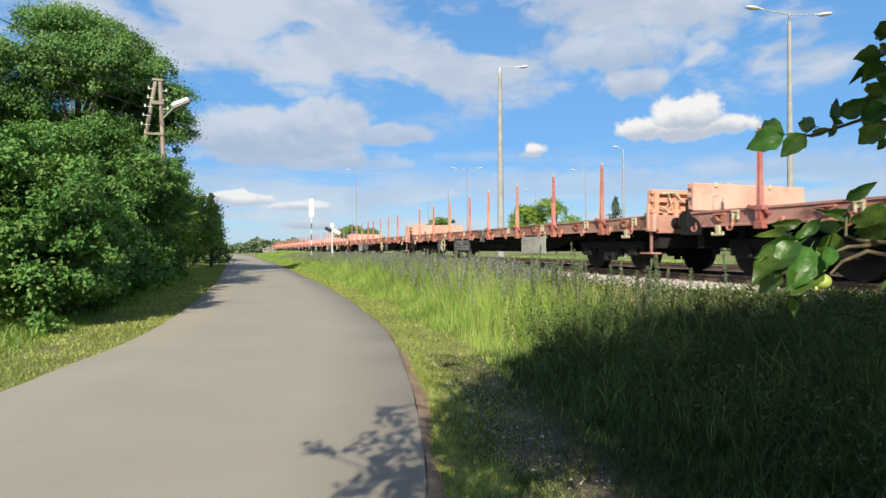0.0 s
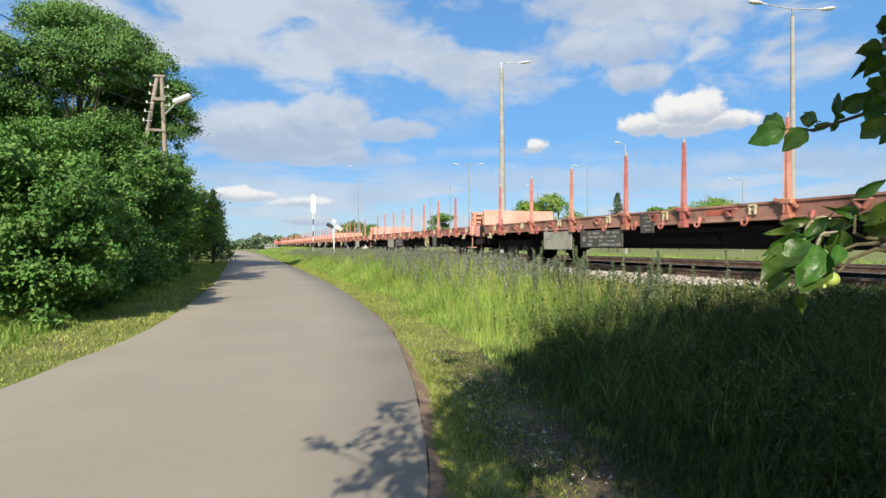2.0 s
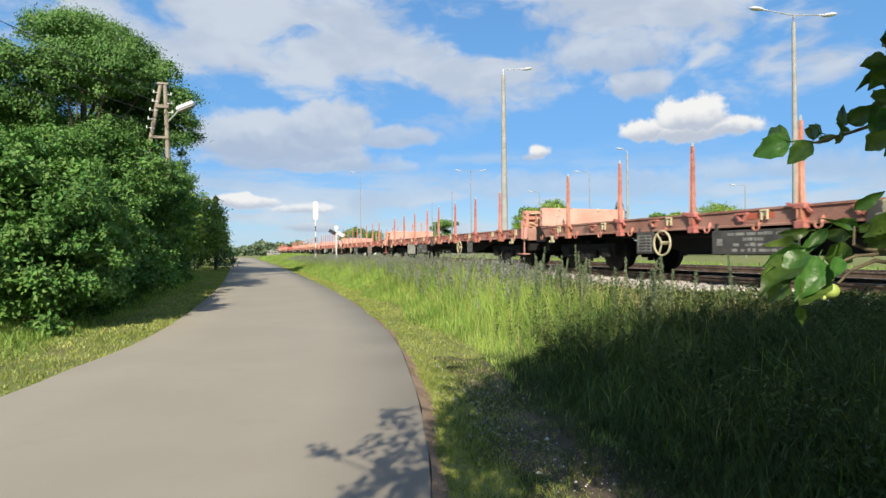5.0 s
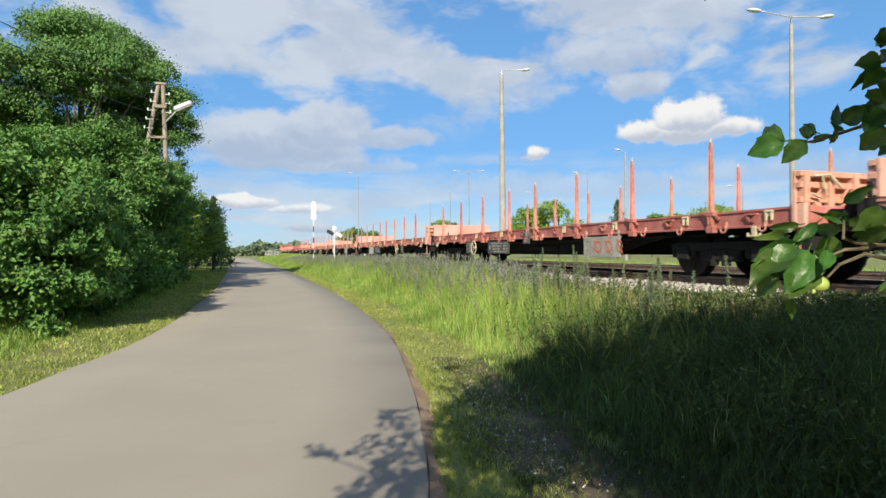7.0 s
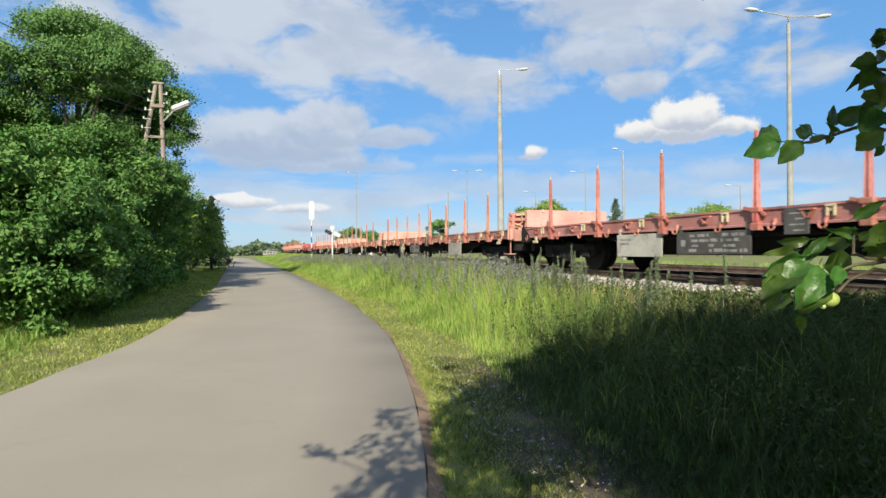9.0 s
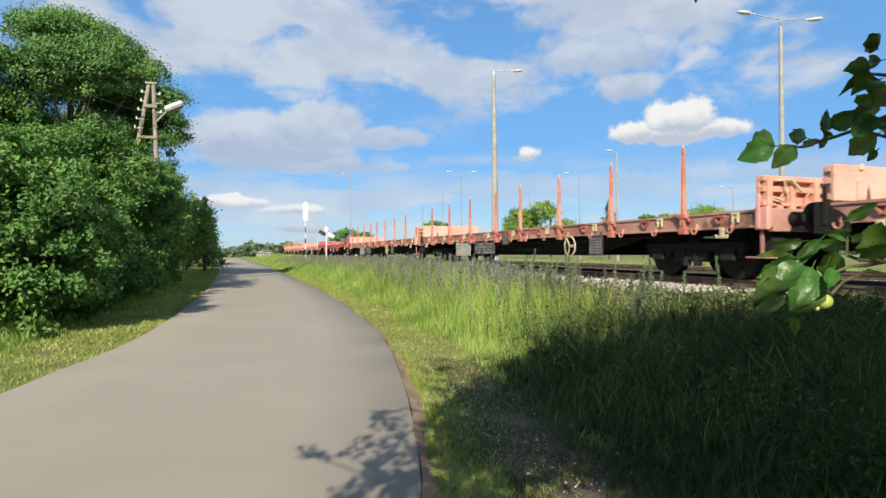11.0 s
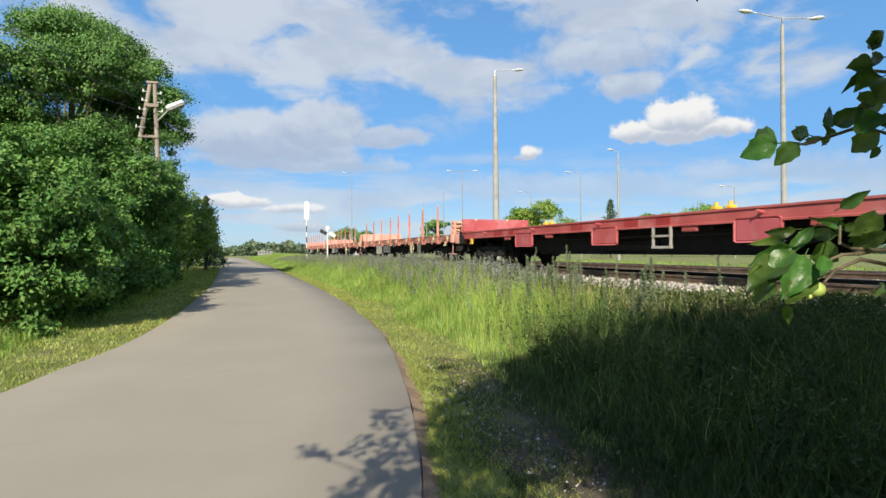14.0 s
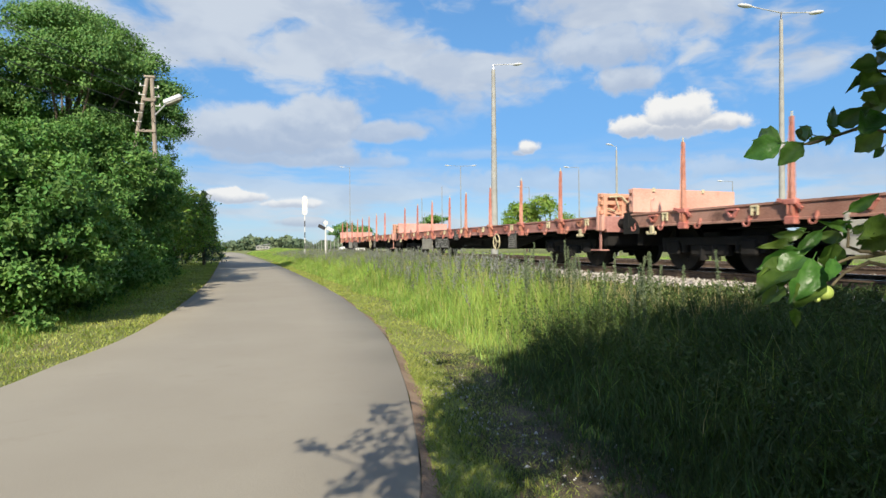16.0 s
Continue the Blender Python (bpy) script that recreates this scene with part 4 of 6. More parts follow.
def clump_points(centres, radii, count, rng, flat=0.85, sprigs=0, spread=0.30, lift=0.0):
    """Points and outward directions: sprigs on the outside of round clumps, each a tuft of leaves."""
    centres, radii = np.asarray(centres, float), np.asarray(radii, float)
    sprigs = sprigs or max(count // 34, 30)
    w = radii ** 2
    k = rng.choice(len(centres), sprigs, p=w / w.sum())
    v = rng.normal(0, 1, (sprigs, 3))
    low = (v[:, 2] < 0) & (rng.random(sprigs) < lift)
    v[low, 2] *= -1
    v /= np.linalg.norm(v, axis=1, keepdims=True)
    r = rng.uniform(0.70, 1.12, (sprigs, 1))
    deep = rng.random((sprigs, 1)) < 0.16
    r = np.where(deep, rng.uniform(0.1, 0.7, (sprigs, 1)), r)
    at = centres[k] + v * r * radii[k][:, None] * np.array([1, 1, flat])
    q = rng.integers(0, sprigs, count)
    d = rng.normal(0, 1, (count, 3))
    p = at[q] + d * (spread * radii[k][q] * rng.uniform(0.35, 0.9, count))[:, None] * np.array([1, 1, 0.7])
    o = v[q] + 0.35 * d
    return p, o / np.linalg.norm(o, axis=1, keepdims=True)


def woody(name, stems, mat, parent):
    """Trunk and limbs: tapered round bars."""
    bm = fresh()
    for p, q, r0, r1 in stems:
        tube(bm, p, q, r0, r1, 8)
    return part(name, bm, mat, parent)


def shrub(name, label, category, base, clumps, leaves, leaf_size, mat, rng, trunk_r=0.09, group=""):
    """A many-stemmed shrub or tree: stems from its foot to its clumps, and a crown of leaves."""
    ob = tagged(new(name), label, category, group)
    ob.location = base
    c = np.array([q[:3] for q in clumps]) - np.array(base)
    r = np.array([q[3] for q in clumps])
    pts, out = clump_points(c, r, leaves, rng, sprigs=len(c) * 19, spread=0.22, lift=0.45)
    keep = pts[:, 2] > 0.05
    V, F = spray(pts[keep], leaf_size, rng, out=out[keep], loose=0.5)
    mesh_object("crown", fast_mesh("crown", V, F), mat, ob)
    stems = []
    low = c[:, 2].min()
    for i in rng.choice(len(c), min(14, len(c)), replace=False):
        end = Vector(c[i])
        mid = Vector((end.x * 0.45 + rng.normal(0, 0.1), end.y * 0.45 + rng.normal(0, 0.1), end.z * 0.55))
        stems += [((rng.normal(0, 0.15), rng.normal(0, 0.15), -0.1), mid, trunk_r, trunk_r * 0.6), (mid, end, trunk_r * 0.6, trunk_r * 0.2)]
    woody("stems", stems, BARK, ob)
    return ob


def hull_clumps(x0, x1, y0, y1, top, n, rng, rmin, rmax, foot=0.35, side=1.0):
    """Clumps that fill a rounded hedge-like body."""
    out = []
    for _ in range(n):
        u, v, w = rng.uniform(-1, 1), rng.uniform(-1, 1), rng.random() ** 0.8
        k = (1 - w ** 2.6) ** 0.5
        k = max(k, 0.25)
        # push to the outside
        m = max(abs(u), abs(v))
        if m < 0.55 and w < 0.7:
            f_ = 0.75 / max(m, 0.15)
            u, v = np.clip(u * f_, -1, 1), np.clip(v * f_, -1, 1)
        out.append(((x0 + x1) / 2 + u * k * (x1 - x0) / 2, (y0 + y1) / 2 + v * k * (y1 - y0) / 2, foot + w * (top - foot), rng.uniform(rmin, rmax)))
    return out


def build_left_bushes():
    rng = np.random.default_rng(11)
    g = "bushes along the lane"
    front = hull_clumps(-6.7, -3.2, 12.0, 18.3, 3.25, 58, rng, 0.65, 1.1, foot=0.4)
    front = [q for q in front if not (q[2] < 1.6 and q[0] > -4.3 and q[1] > 13.6)]
    front += [(-3.55, 12.3, 0.7, 0.75), (-3.9, 11.9, 1.7, 0.8), (-3.5, 12.6, 2.6, 0.75), (-4.4, 12.2, 0.8, 0.8), (-4.0, 12.9, 3.1, 0.7), (-5.0, 12.6, 2.6, 0.9), (-4.5, 14.2, 0.8, 0.75), (-4.6, 15.6, 0.7, 0.8), (-4.4, 16.8, 0.9, 0.8), (-4.6, 18.0, 0.8, 0.8), (-3.9, 15.0, 1.9, 0.8), (-3.7, 17.0, 2.0, 0.8)]
    front += [(-3.55 + 0.12 * math.sin(i * 2.3), 13.4 + 0.62 * i, 0.55 + 0.45 * (i % 3), 0.72) for i in range(9)]
    shrub("bush", "dense deep-green leafy bush on the grass verge", "bush", (-4.7, 14.6, 0), front, 150000, 0.112, BUSH, rng, group=g)
    tall = hull_clumps(-8.8, -3.1, 16.8, 26.0, 4.45, 66, rng, 0.8, 1.25)
    tall = [q for q in tall if not (q[2] < 1.9 and q[0] > -4.6)]
    tall += [(-3.3, 20.6, 3.9, 0.8), (-3.6, 21.8, 4.4, 0.85), (-3.1, 22.8, 3.9, 0.8), (-4.3, 21.0, 4.6, 0.9), (-3.0, 24.8, 3.6, 0.9), (-3.3, 24.5, 2.5, 0.9), (-3.2, 25.5, 3.5, 0.9), (-3.4, 26.3, 4.3, 0.9), (-3.6, 26.4, 2.7, 1.0), (-3.3, 23.5, 3.0, 0.8), (-3.9, 26.8, 1.2, 1.0), (-3.7, 25.2, 1.3, 0.9), (-4.5, 19.4, 0.8, 0.85), (-4.4, 20.8, 0.9, 0.85), (-4.4, 22.2, 0.8, 0.85), (-4.3, 23.6, 0.9, 0.85)]
    tall += [(-3.45 + 0.15 * math.sin(i * 2.3), 18.9 + 0.72 * i, 0.55 + 0.5 * (i % 3), 0.8) for i in range(12)]
    shrub("bush", "tall dense dark-green bush beneath the wooden pole", "bush", (-5.2, 21.0, 0), tall, 140000, 0.125, BUSH, rng, group=g)
    shrub("bush", "bright yellow-green bush behind the hedge", "bush", (-11.5, 19, 0), hull_clumps(-13.5, -8.0, 15.5, 23, 4.7, 40, rng, 0.7, 1.1), 40000, 0.12, BUSH_B, rng, group=g)
    shrub("bush", "fresh green roadside bush farther along the lane", "bush", (-4.9, 33, 0), [q for q in hull_clumps(-8, -3.2, 26.5, 40, 4.6, 60, rng, 0.9, 1.4) if q[2] > 1.7 or q[0] < -4.8], 55000, 0.16, BUSH_B, rng, group=g)
    shrub("bush", "leafy roadside bush near the bend of the lane", "bush", (-5.5, 50, 0), hull_clumps(-9, -2.75, 42, 58, 5.6, 50, rng, 1.0, 1.5), 36000, 0.2, BUSH_B, rng, group=g)
    shrub("bush", "light-green bush where the lane bends away", "bush", (-6.3, 74, 0), hull_clumps(-11, -3.3, 62, 88, 5.2, 50, rng, 1.2, 1.8), 24000, 0.3, BUSH_B, rng, group=g)


build_left_bushes()


def tree(label, base, height, clumps, leaves, size, mat, rng, trunk_r, group=""):
    """A tree with a tapered trunk, limbs to its clumps and a crown of many leaves."""
    ob = tagged(new("tree"), label, "tree", group)
    ob.location = base
    c = np.array([q[:3] for q in clumps])
    r = np.array([q[3] for q in clumps])
    stems = [((0, 0, -0.2), (0.1, 0.05, height * 0.35), trunk_r, trunk_r * 0.75), ((0.1, 0.05, height * 0.35), (0.0, 0.1, height * 0.8), trunk_r * 0.75, trunk_r * 0.2)]
    for q in c[rng.choice(len(c), min(22, len(c)), replace=False)]:
        s = Vector((0.05, 0.05, min(q[2] * 0.7, height * rng.uniform(0.25, 0.6))))
        stems.append((s, Vector(q), trunk_r * 0.35, trunk_r * 0.08))
    woody("trunk", stems, BARK, ob)
    pts, out = clump_points(c, r, leaves, rng, flat=0.6, sprigs=len(c) * 28, spread=0.25, lift=0.75)
    V, F = spray(pts, size, rng, out=out, loose=0.45)
    mesh_object("crown", fast_mesh("crown", V, F), mat, ob)
    return ob


def round_clumps(n, cx, cz, rx, rz, rng, rmin, rmax):
    out = []
    for _ in range(n):
        v = rng.normal(0, 1, 3)
        v /= np.linalg.norm(v)
        k = rng.uniform(0.55, 0.92)
        out.append((cx + v[0] * rx * k, v[1] * rx * k, cz + v[2] * rz * k, rng.uniform(rmin, rmax)))
    return out


def build_trees():
    rng = np.random.default_rng(21)
    cl = round_clumps(72, -0.4, 8.4, 5.4, 5.0, rng, 1.0, 1.6)
    cl += [(3.9, -0.5, 9.0, 1.3), (4.4, 0.2, 7.4, 1.3), (4.2, 0.0, 5.8, 1.2), (2.9, 0, 10.8, 1.3), (-5.4, 0, 9.5, 1.6), (-4.2, 0, 11.2, 1.5), (-1.4, 0, 12.8, 1.3), (1.2, 0, 12.7, 1.3), (0.0, 0.2, 13.1, 1.2), (2.6, 0, 11.9, 1.3), (3.7, 0, 10.9, 1.3), (4.3, 0, 9.6, 1.3), (2.0, -3.5, 10.0, 1.5), (-2.0, -4.0, 8.6, 1.7), (1.6, -4.2, 7.4, 1.5), (-3.6, -3.6, 6.4, 1.6)]
    cl = [(x, y + 3.0, z, r) if z < 9.2 and x < 3.4 else (x, y, z, r) for i, (x, y, z, r) in enumerate(cl) if z > 9.2 or x > 3.4 or i % 5 < 3]
    cl += [(1.5, 2.5, 8.6, 1.4), (2.8, 2.2, 8.2, 1.4), (3.6, 1.8, 9.2, 1.2), (0.2, 3.0, 8.3, 1.5), (-2.0, 3.0, 8.4, 1.6), (2.4, 2.0, 9.8, 1.3), (-3.8, 3.0, 8.6, 1.5), (-5.0, 1.0, 8.5, 1.6), (-5.4, -1.0, 10.4, 1.5), (-3.0, -2.0, 10.0, 1.5), (-6.4, 0.0, 9.4, 1.6), (-1.0, -2.6, 9.6, 1.4), (1.2, -2.6, 9.5, 1.3), (3.0, -1.6, 9.6, 1.2)]
    tree("tall spreading deciduous tree with feathery dark-green foliage", (-8.6, 34.4, 0), 13.0, cl, 290000, 0.135, TREE_LEAF, rng, 0.35)
    # far trees beyond the yard
    for x, y, h, w, m, lab in ((45.3, 79.8, 8.6, 5.0, PALE_LEAF, "bright green round tree beyond the rail yard"), (41.6, 80.5, 8.2, 3.8, PALE_LEAF, "bright green tree beyond the rail yard"),
                               (37.3, 114, 7.9, 3.2, TREE_LEAF, "small dark tree beyond the rail yard"), (76.8, 79.8, 8.4, 6.5, PALE_LEAF, "green tree far behind the yard"),
                               (66, 84, 7.6, 3.0, TREE_LEAF, "small green tree far behind the yard"), (84, 76, 8.3, 3.0, PALE_LEAF, "light green tree far behind the yard"),
                               (71, 83, 7.6, 3.6, PALE_LEAF, "light green tree far behind the yard"),
                               (90, 70, 7.4, 3.6, TREE_LEAF, "small green tree far behind the yard"), (22, 130, 6.2, 4.5, TREE_LEAF, "low dark tree by the far tracks")):
        tree(lab, (x, y, 0.5), h, round_clumps(16, 0, h * 0.6, w, h * 0.42, rng, w * 0.25, w * 0.42), 7000, 0.35, m, rng, 0.16, "far trees")
    # a fir
    ob = tagged(new("fir_tree"), "slim dark fir tree beyond the rail yard", "tree", "far trees")
    ob.location = (48, 68.3, 0.5)
    woody("trunk", [((0, 0, 0), (0, 0, 8.4), 0.14, 0.02)], BARK, ob)
    pts = []
    for i in range(22):
        z = 0.8 + i * 0.3
        for k in range(9):
            t = rng.uniform(0, 6.28)
            R = (7.6 - z) * 0.26
            for s in np.linspace(0.1, 1, 8):
                pts.append((R * s * math.cos(t), R * s * math.sin(t), z - 0.25 * s * R + rng.normal(0, 0.05)))
    V, F = spray(np.array(pts) * np.array([1.55, 1.55, 1.12]), 0.36, rng, narrow=0.4)
    mesh_object("crown", fast_mesh("crown", V, F), FIR_LEAF, ob)
    # roadside conifer by the bend
    ob = tagged(new("fir_tree"), "dark conifer rising behind the roadside bushes", "tree")
    ob.location = (-3.1, 51, 0)
    woody("trunk", [((0, 0, 0), (0, 0, 5.8), 0.14, 0.02)], BARK, ob)
    pts = np.array(pts) * np.array([1.0, 1.0, 0.82])
    V, F = spray(pts, 0.3, rng, narrow=0.4)
    mesh_object("crown", fast_mesh("crown", V, F), FIR_LEAF, ob)
    # the wood on the horizon
    n = 50000
    ang = rng.uniform(-0.55, 1.25, n)
    dist = rng.uniform(230, 330, n)
    base = 5.2 + 1.5 * np.sin(ang * 37) + 1.0 * np.sin(ang * 91 + 1) + 0.8 * np.sin(ang * 210)
    pts = np.stack([np.sin(ang) * dist, np.cos(ang) * dist, rng.random(n) ** 0.8 * base * (dist / 250) * 0.72], -1)
    V, F = spray(pts, 1.6, rng, narrow=0.8)
    tagged(mesh_object("far_wood", fast_mesh("far_wood", V, F), FAR_LEAF), "dark line of woods along the horizon", "woods", kind="stuff")


build_trees()


def blades(x, y, h, width, lean, rng, z=None):
    """Grass blades: bent, tapered strips of two pieces."""
    n = len(x)
    z = ground_z(x, y) if z is None else z
    t = rng.uniform(0, 2 * np.pi, n)
    side = np.stack([np.cos(t), np.sin(t), np.zeros(n)], -1) * (width / 2)[:, None]
    t2 = rng.uniform(0, 2 * np.pi, n)
    bend = np.stack([np.cos(t2), np.sin(t2), np.zeros(n)], -1) * (lean * h)[:, None]
    p = np.stack([x, y, z - 0.02], -1)
    up = np.zeros((n, 3))
    up[:, 2] = h
    mid = p + up * 0.55 + bend * 0.3
    tip = p + up * (1 - 0.25 * lean)[:, None] + bend
    V = np.stack([p - side, p + side, mid + side * 0.75, mid - side * 0.75, tip], 1).reshape(-1, 3)
    i = 5 * np.arange(n)[:, None]
    F = np.concatenate([i + np.array([[0, 1, 2]]), i + np.array([[0, 2, 3]]), i + np.array([[3, 2, 4]])])
    return V, F


def strewn(n, y0, y1, power, rng):
    """Distances that thin out away from the eye."""
    return y0 + (y1 - y0) * rng.random(n) ** power


def stand(x, y):
    """The height to which the plants of the bank reach: lower towards the stone bed close by."""
    ahead, side = 0.316 * x + 0.949 * y, 0.949 * x - 0.316 * y
    return 1.5 - ahead * (0.008 + 0.050 * ss(side / ahead, 0.02, 0.32) + 0.014 * ss(side / ahead, 0.30, 0.42))


def build_grass():
    rng = np.random.default_rng(31)
    # tall meadow on the bank between lane and track
    n = 160000
    y = strewn(n, 1.2, 100, 2.5, rng)
    l, r = road_x(y)
    edge = r + 0.9 + 0.25 * np.sin(y * 0.9) + 0.52 * ss(y, 9, 4)
    x = edge + (6.9 - edge) * rng.random(n) ** 0.85
    near = ss(x, edge - 0.1, edge + 1.6)
    patch = 0.5 + 0.5 * np.sin(x * 2.1 + 1.3 * np.sin(y * 0.8)) * np.sin(y * 1.1)
    h = (0.14 + 0.46 * near + 0.16 * patch * near) * rng.uniform(0.55, 1.25, n) * (1 - (0.30 + 0.45 * ss(y, 16, 9)) * ss(x, 4.5, 6.0))
    h = np.minimum(h, np.maximum(stand(x, y) - ground_z(x, y), 0.06) * rng.uniform(0.6, 1.05, n))
    w = rng.uniform(0.005, 0.011, n) * (1 + y / 18)
    # blades under the apple tree take a darker colour that stands in for its shade
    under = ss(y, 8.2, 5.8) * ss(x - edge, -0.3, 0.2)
    in_shade = rng.random(n) < 0.93 * under
    V, F = blades(x[in_shade], y[in_shade], h[in_shade] * rng.uniform(0.8, 1.25, in_shade.sum()), w[in_shade] * 1.2, rng.uniform(0.2, 0.8, in_shade.sum()), rng)
    tagged(mesh_object("rank_grass", fast_mesh("rank_grass", V, F), WEED_SHADED_GRASS), "tall grass beneath the apple tree, its shade put into a darker green", "grass", kind="stuff")
    x, y, h, w, n = x[~in_shade], y[~in_shade], h[~in_shade], w[~in_shade], (~in_shade).sum()
    V, F = blades(x, y, h, w, rng.uniform(0.1, 0.6, n), rng)
    tagged(mesh_object("tall_grass", fast_mesh("tall_grass", V, F), GRASS), "tall lush green meadow grass on the railway bank", "grass", kind="stuff")
    # the same meadow farther along the line
    m = 42000
    fy = 22 + 110 * rng.random(m) ** 1.4
    fr = np.interp(fy, right_y, right_x)
    fx = fr + 0.8 + (6.6 - fr - 0.8) * rng.random(m)
    fh = rng.uniform(0.3, 0.75, m) * ss(fx - fr, 0.5, 2.0) * (1 - 0.25 * ss(fx, 5.0, 6.6)) + 0.06
    V, F = blades(fx, fy, fh, rng.uniform(0.014, 0.03, m) * (0.6 + fy / 40), rng.uniform(0.1, 0.5, m), rng)
    tagged(mesh_object("far_meadow", fast_mesh("far_meadow", V, F), GRASS), "tall green meadow grass farther along the railway", "grass", kind="stuff")
    # dry stalks with seed heads
    k = rng.random(n) < 0.045
    V, F = blades(x[k], y[k], h[k] * 1.35, w[k] * 0.7, rng.uniform(0.05, 0.3, k.sum()), rng)
    tagged(mesh_object("dry_grass", fast_mesh("dry_grass", V, F), DRY), "straw-coloured dry stalks among the green grass", "grass", kind="stuff")
    # mown verge on both sides of the lane
    n = 100000
    y = strewn(n, 1.0, 60, 2.2, rng)
    l, r = road_x(y)
    right = rng.random(n) < 0.42
    x = np.where(right, r + 0.03 + rng.random(n) ** 1.3 * 1.9, l - 0.03 - rng.random(n) ** 1.2 * 3.2)
    tuft = np.sin(x * 9.1 + 2 * np.sin(y * 2.3)) * np.sin(y * 7.3 + 1.7 * np.sin(x * 3.1))
    thin = right & (x > r + 0.4) & (rng.random(n) < np.where(tuft > 0.1, 0.25, 0.65) * ss(y, 8.3, 7.0))
    x, y, right, n = x[~thin], y[~thin], right[~thin], (~thin).sum()
    h = rng.uniform(0.03, 0.09, n) * np.where(right, 1.0, 1.15)
    V, F = blades(x, y, h, rng.uniform(0.006, 0.012, n) * (1 + y / 10), rng.uniform(0.3, 0.9, n), rng)
    tagged(mesh_object("verge_grass", fast_mesh("verge_grass", V, F), LAWN), "short mown yellow-green grass edging the lane", "grass", kind="stuff")
    # thin turf between the lane and the trodden earth
    n = 16000
    y = 1.2 + 6.5 * rng.random(n) ** 1.2
    x = np.interp(y, right_y, right_x) + 0.12 + rng.random(n) ** 1.1 * 0.9
    V, F = blades(x, y, rng.uniform(0.02, 0.09, n), rng.uniform(0.004, 0.008, n), rng.uniform(0.3, 0.9, n), rng)
    tagged(mesh_object("thin_turf", fast_mesh("thin_turf", V, F), LAWN), "thin yellow-green turf beside the asphalt edge", "grass", kind="stuff")
    # short tufts on the trodden earth, coloured dark for the tree's shade
    n = 34000
    y = 1.3 + 6.5 * rng.random(n)
    x = np.interp(y, right_y, right_x) + 0.25 + rng.random(n) ** 0.85 * 1.95
    k = np.sin(x * 8.3 + 2 * np.sin(y * 2.9)) * np.sin(y * 6.1 + 1.7 * np.sin(x * 3.7)) > -0.08
    x, y, n = x[k], y[k], k.sum()
    V, F = blades(x, y, rng.uniform(0.04, 0.15, n) * (0.7 + 0.8 * ss(x - np.interp(y, right_y, right_x), 0.5, 1.9)), rng.uniform(0.004, 0.008, n), rng.uniform(0.3, 0.9, n), rng)
    tagged(mesh_object("grass_tufts", fast_mesh("grass_tufts", V, F), WEED_SHADED_GRASS), "short tufts of grass on the trodden earth, coloured dark as shade", "grass", kind="stuff")
    # rough grass left of the bushes and round their feet
    n = 30000
    y = strewn(n, 7, 40, 1.5, rng)
    l, r = road_x(y)
    x = l - 1.2 - rng.random(n) * 5
    h = rng.uniform(0.10, 0.35, n) * ss(l - x, 1.0, 2.2)
    V, F = blades(x, y, h + 0.04, rng.uniform(0.008, 0.014, n) * (1 + y / 25), rng.uniform(0.2, 0.7, n), rng)
    tagged(mesh_object("hedge_grass", fast_mesh("hedge_grass", V, F), GRASS), "unmown green grass at the foot of the bushes", "grass", kind="stuff")
    # yard grass behind the tracks
    n = 14000
    y = strewn(n, 4, 90, 1.4, rng)
    x = 16.0 + rng.random(n) * 12
    V, F = blades(x, y, rng.uniform(0.15, 0.45, n), rng.uniform(0.015, 0.03, n) * (1 + y / 40), rng.uniform(0.2, 0.6, n), rng)
    tagged(mesh_object("yard_grass", fast_mesh("yard_grass", V, F), GRASS), "bright green grass behind the empty track", "grass", kind="stuff")


build_grass()


def build_pebbles():
    """Loose pebbles and crumbs of stone on the trodden earth by the lane."""
    rng = np.random.default_rng(71)
    n = 850
    y = rng.uniform(1.8, 7.5, n)
    x = np.interp(y, right_y, right_x) + 0.35 + np.abs(rng.normal(0, 0.8, n))
    # thicker in two worn hollows
    y[350:700] = rng.uniform(2.6, 4.9, 350)
    x[350:700] = 2.02 + 0.10 * np.sin(y[350:700] * 2.2) + rng.normal(0, 0.14, 350)
    y[700:] = 5.75 + rng.normal(0, 0.35, 150)
    x[700:] = 2.12 + rng.normal(0, 0.22, 150)
    base = np.array([(1, 0, 0), (-1, 0, 0), (0, 1, 0), (0, -1, 0), (0, 0, 1), (0, 0, -1)], float)
    tri = np.array([(0, 2, 4), (2, 1, 4), (1, 3, 4), (3, 0, 4), (2, 0, 5), (1, 2, 5), (3, 1, 5), (0, 3, 5)])
    size = (0.005 + 0.018 * rng.random((n, 1, 1)) ** 4) * rng.uniform(0.6, 1.3, (n, 6, 1))
    V = base[None] * size + np.stack([x, y, ground_z(x, y) + 0.012], -1)[:, None]
    F = (tri[None] + 6 * np.arange(n)[:, None, None]).reshape(-1, 3)
    tagged(mesh_object("pebbles", fast_mesh("pebbles", V.reshape(-1, 3), F), PEBBLE), "scattered pale pebbles on the trodden earth", "pebbles", kind="stuff")


build_pebbles()


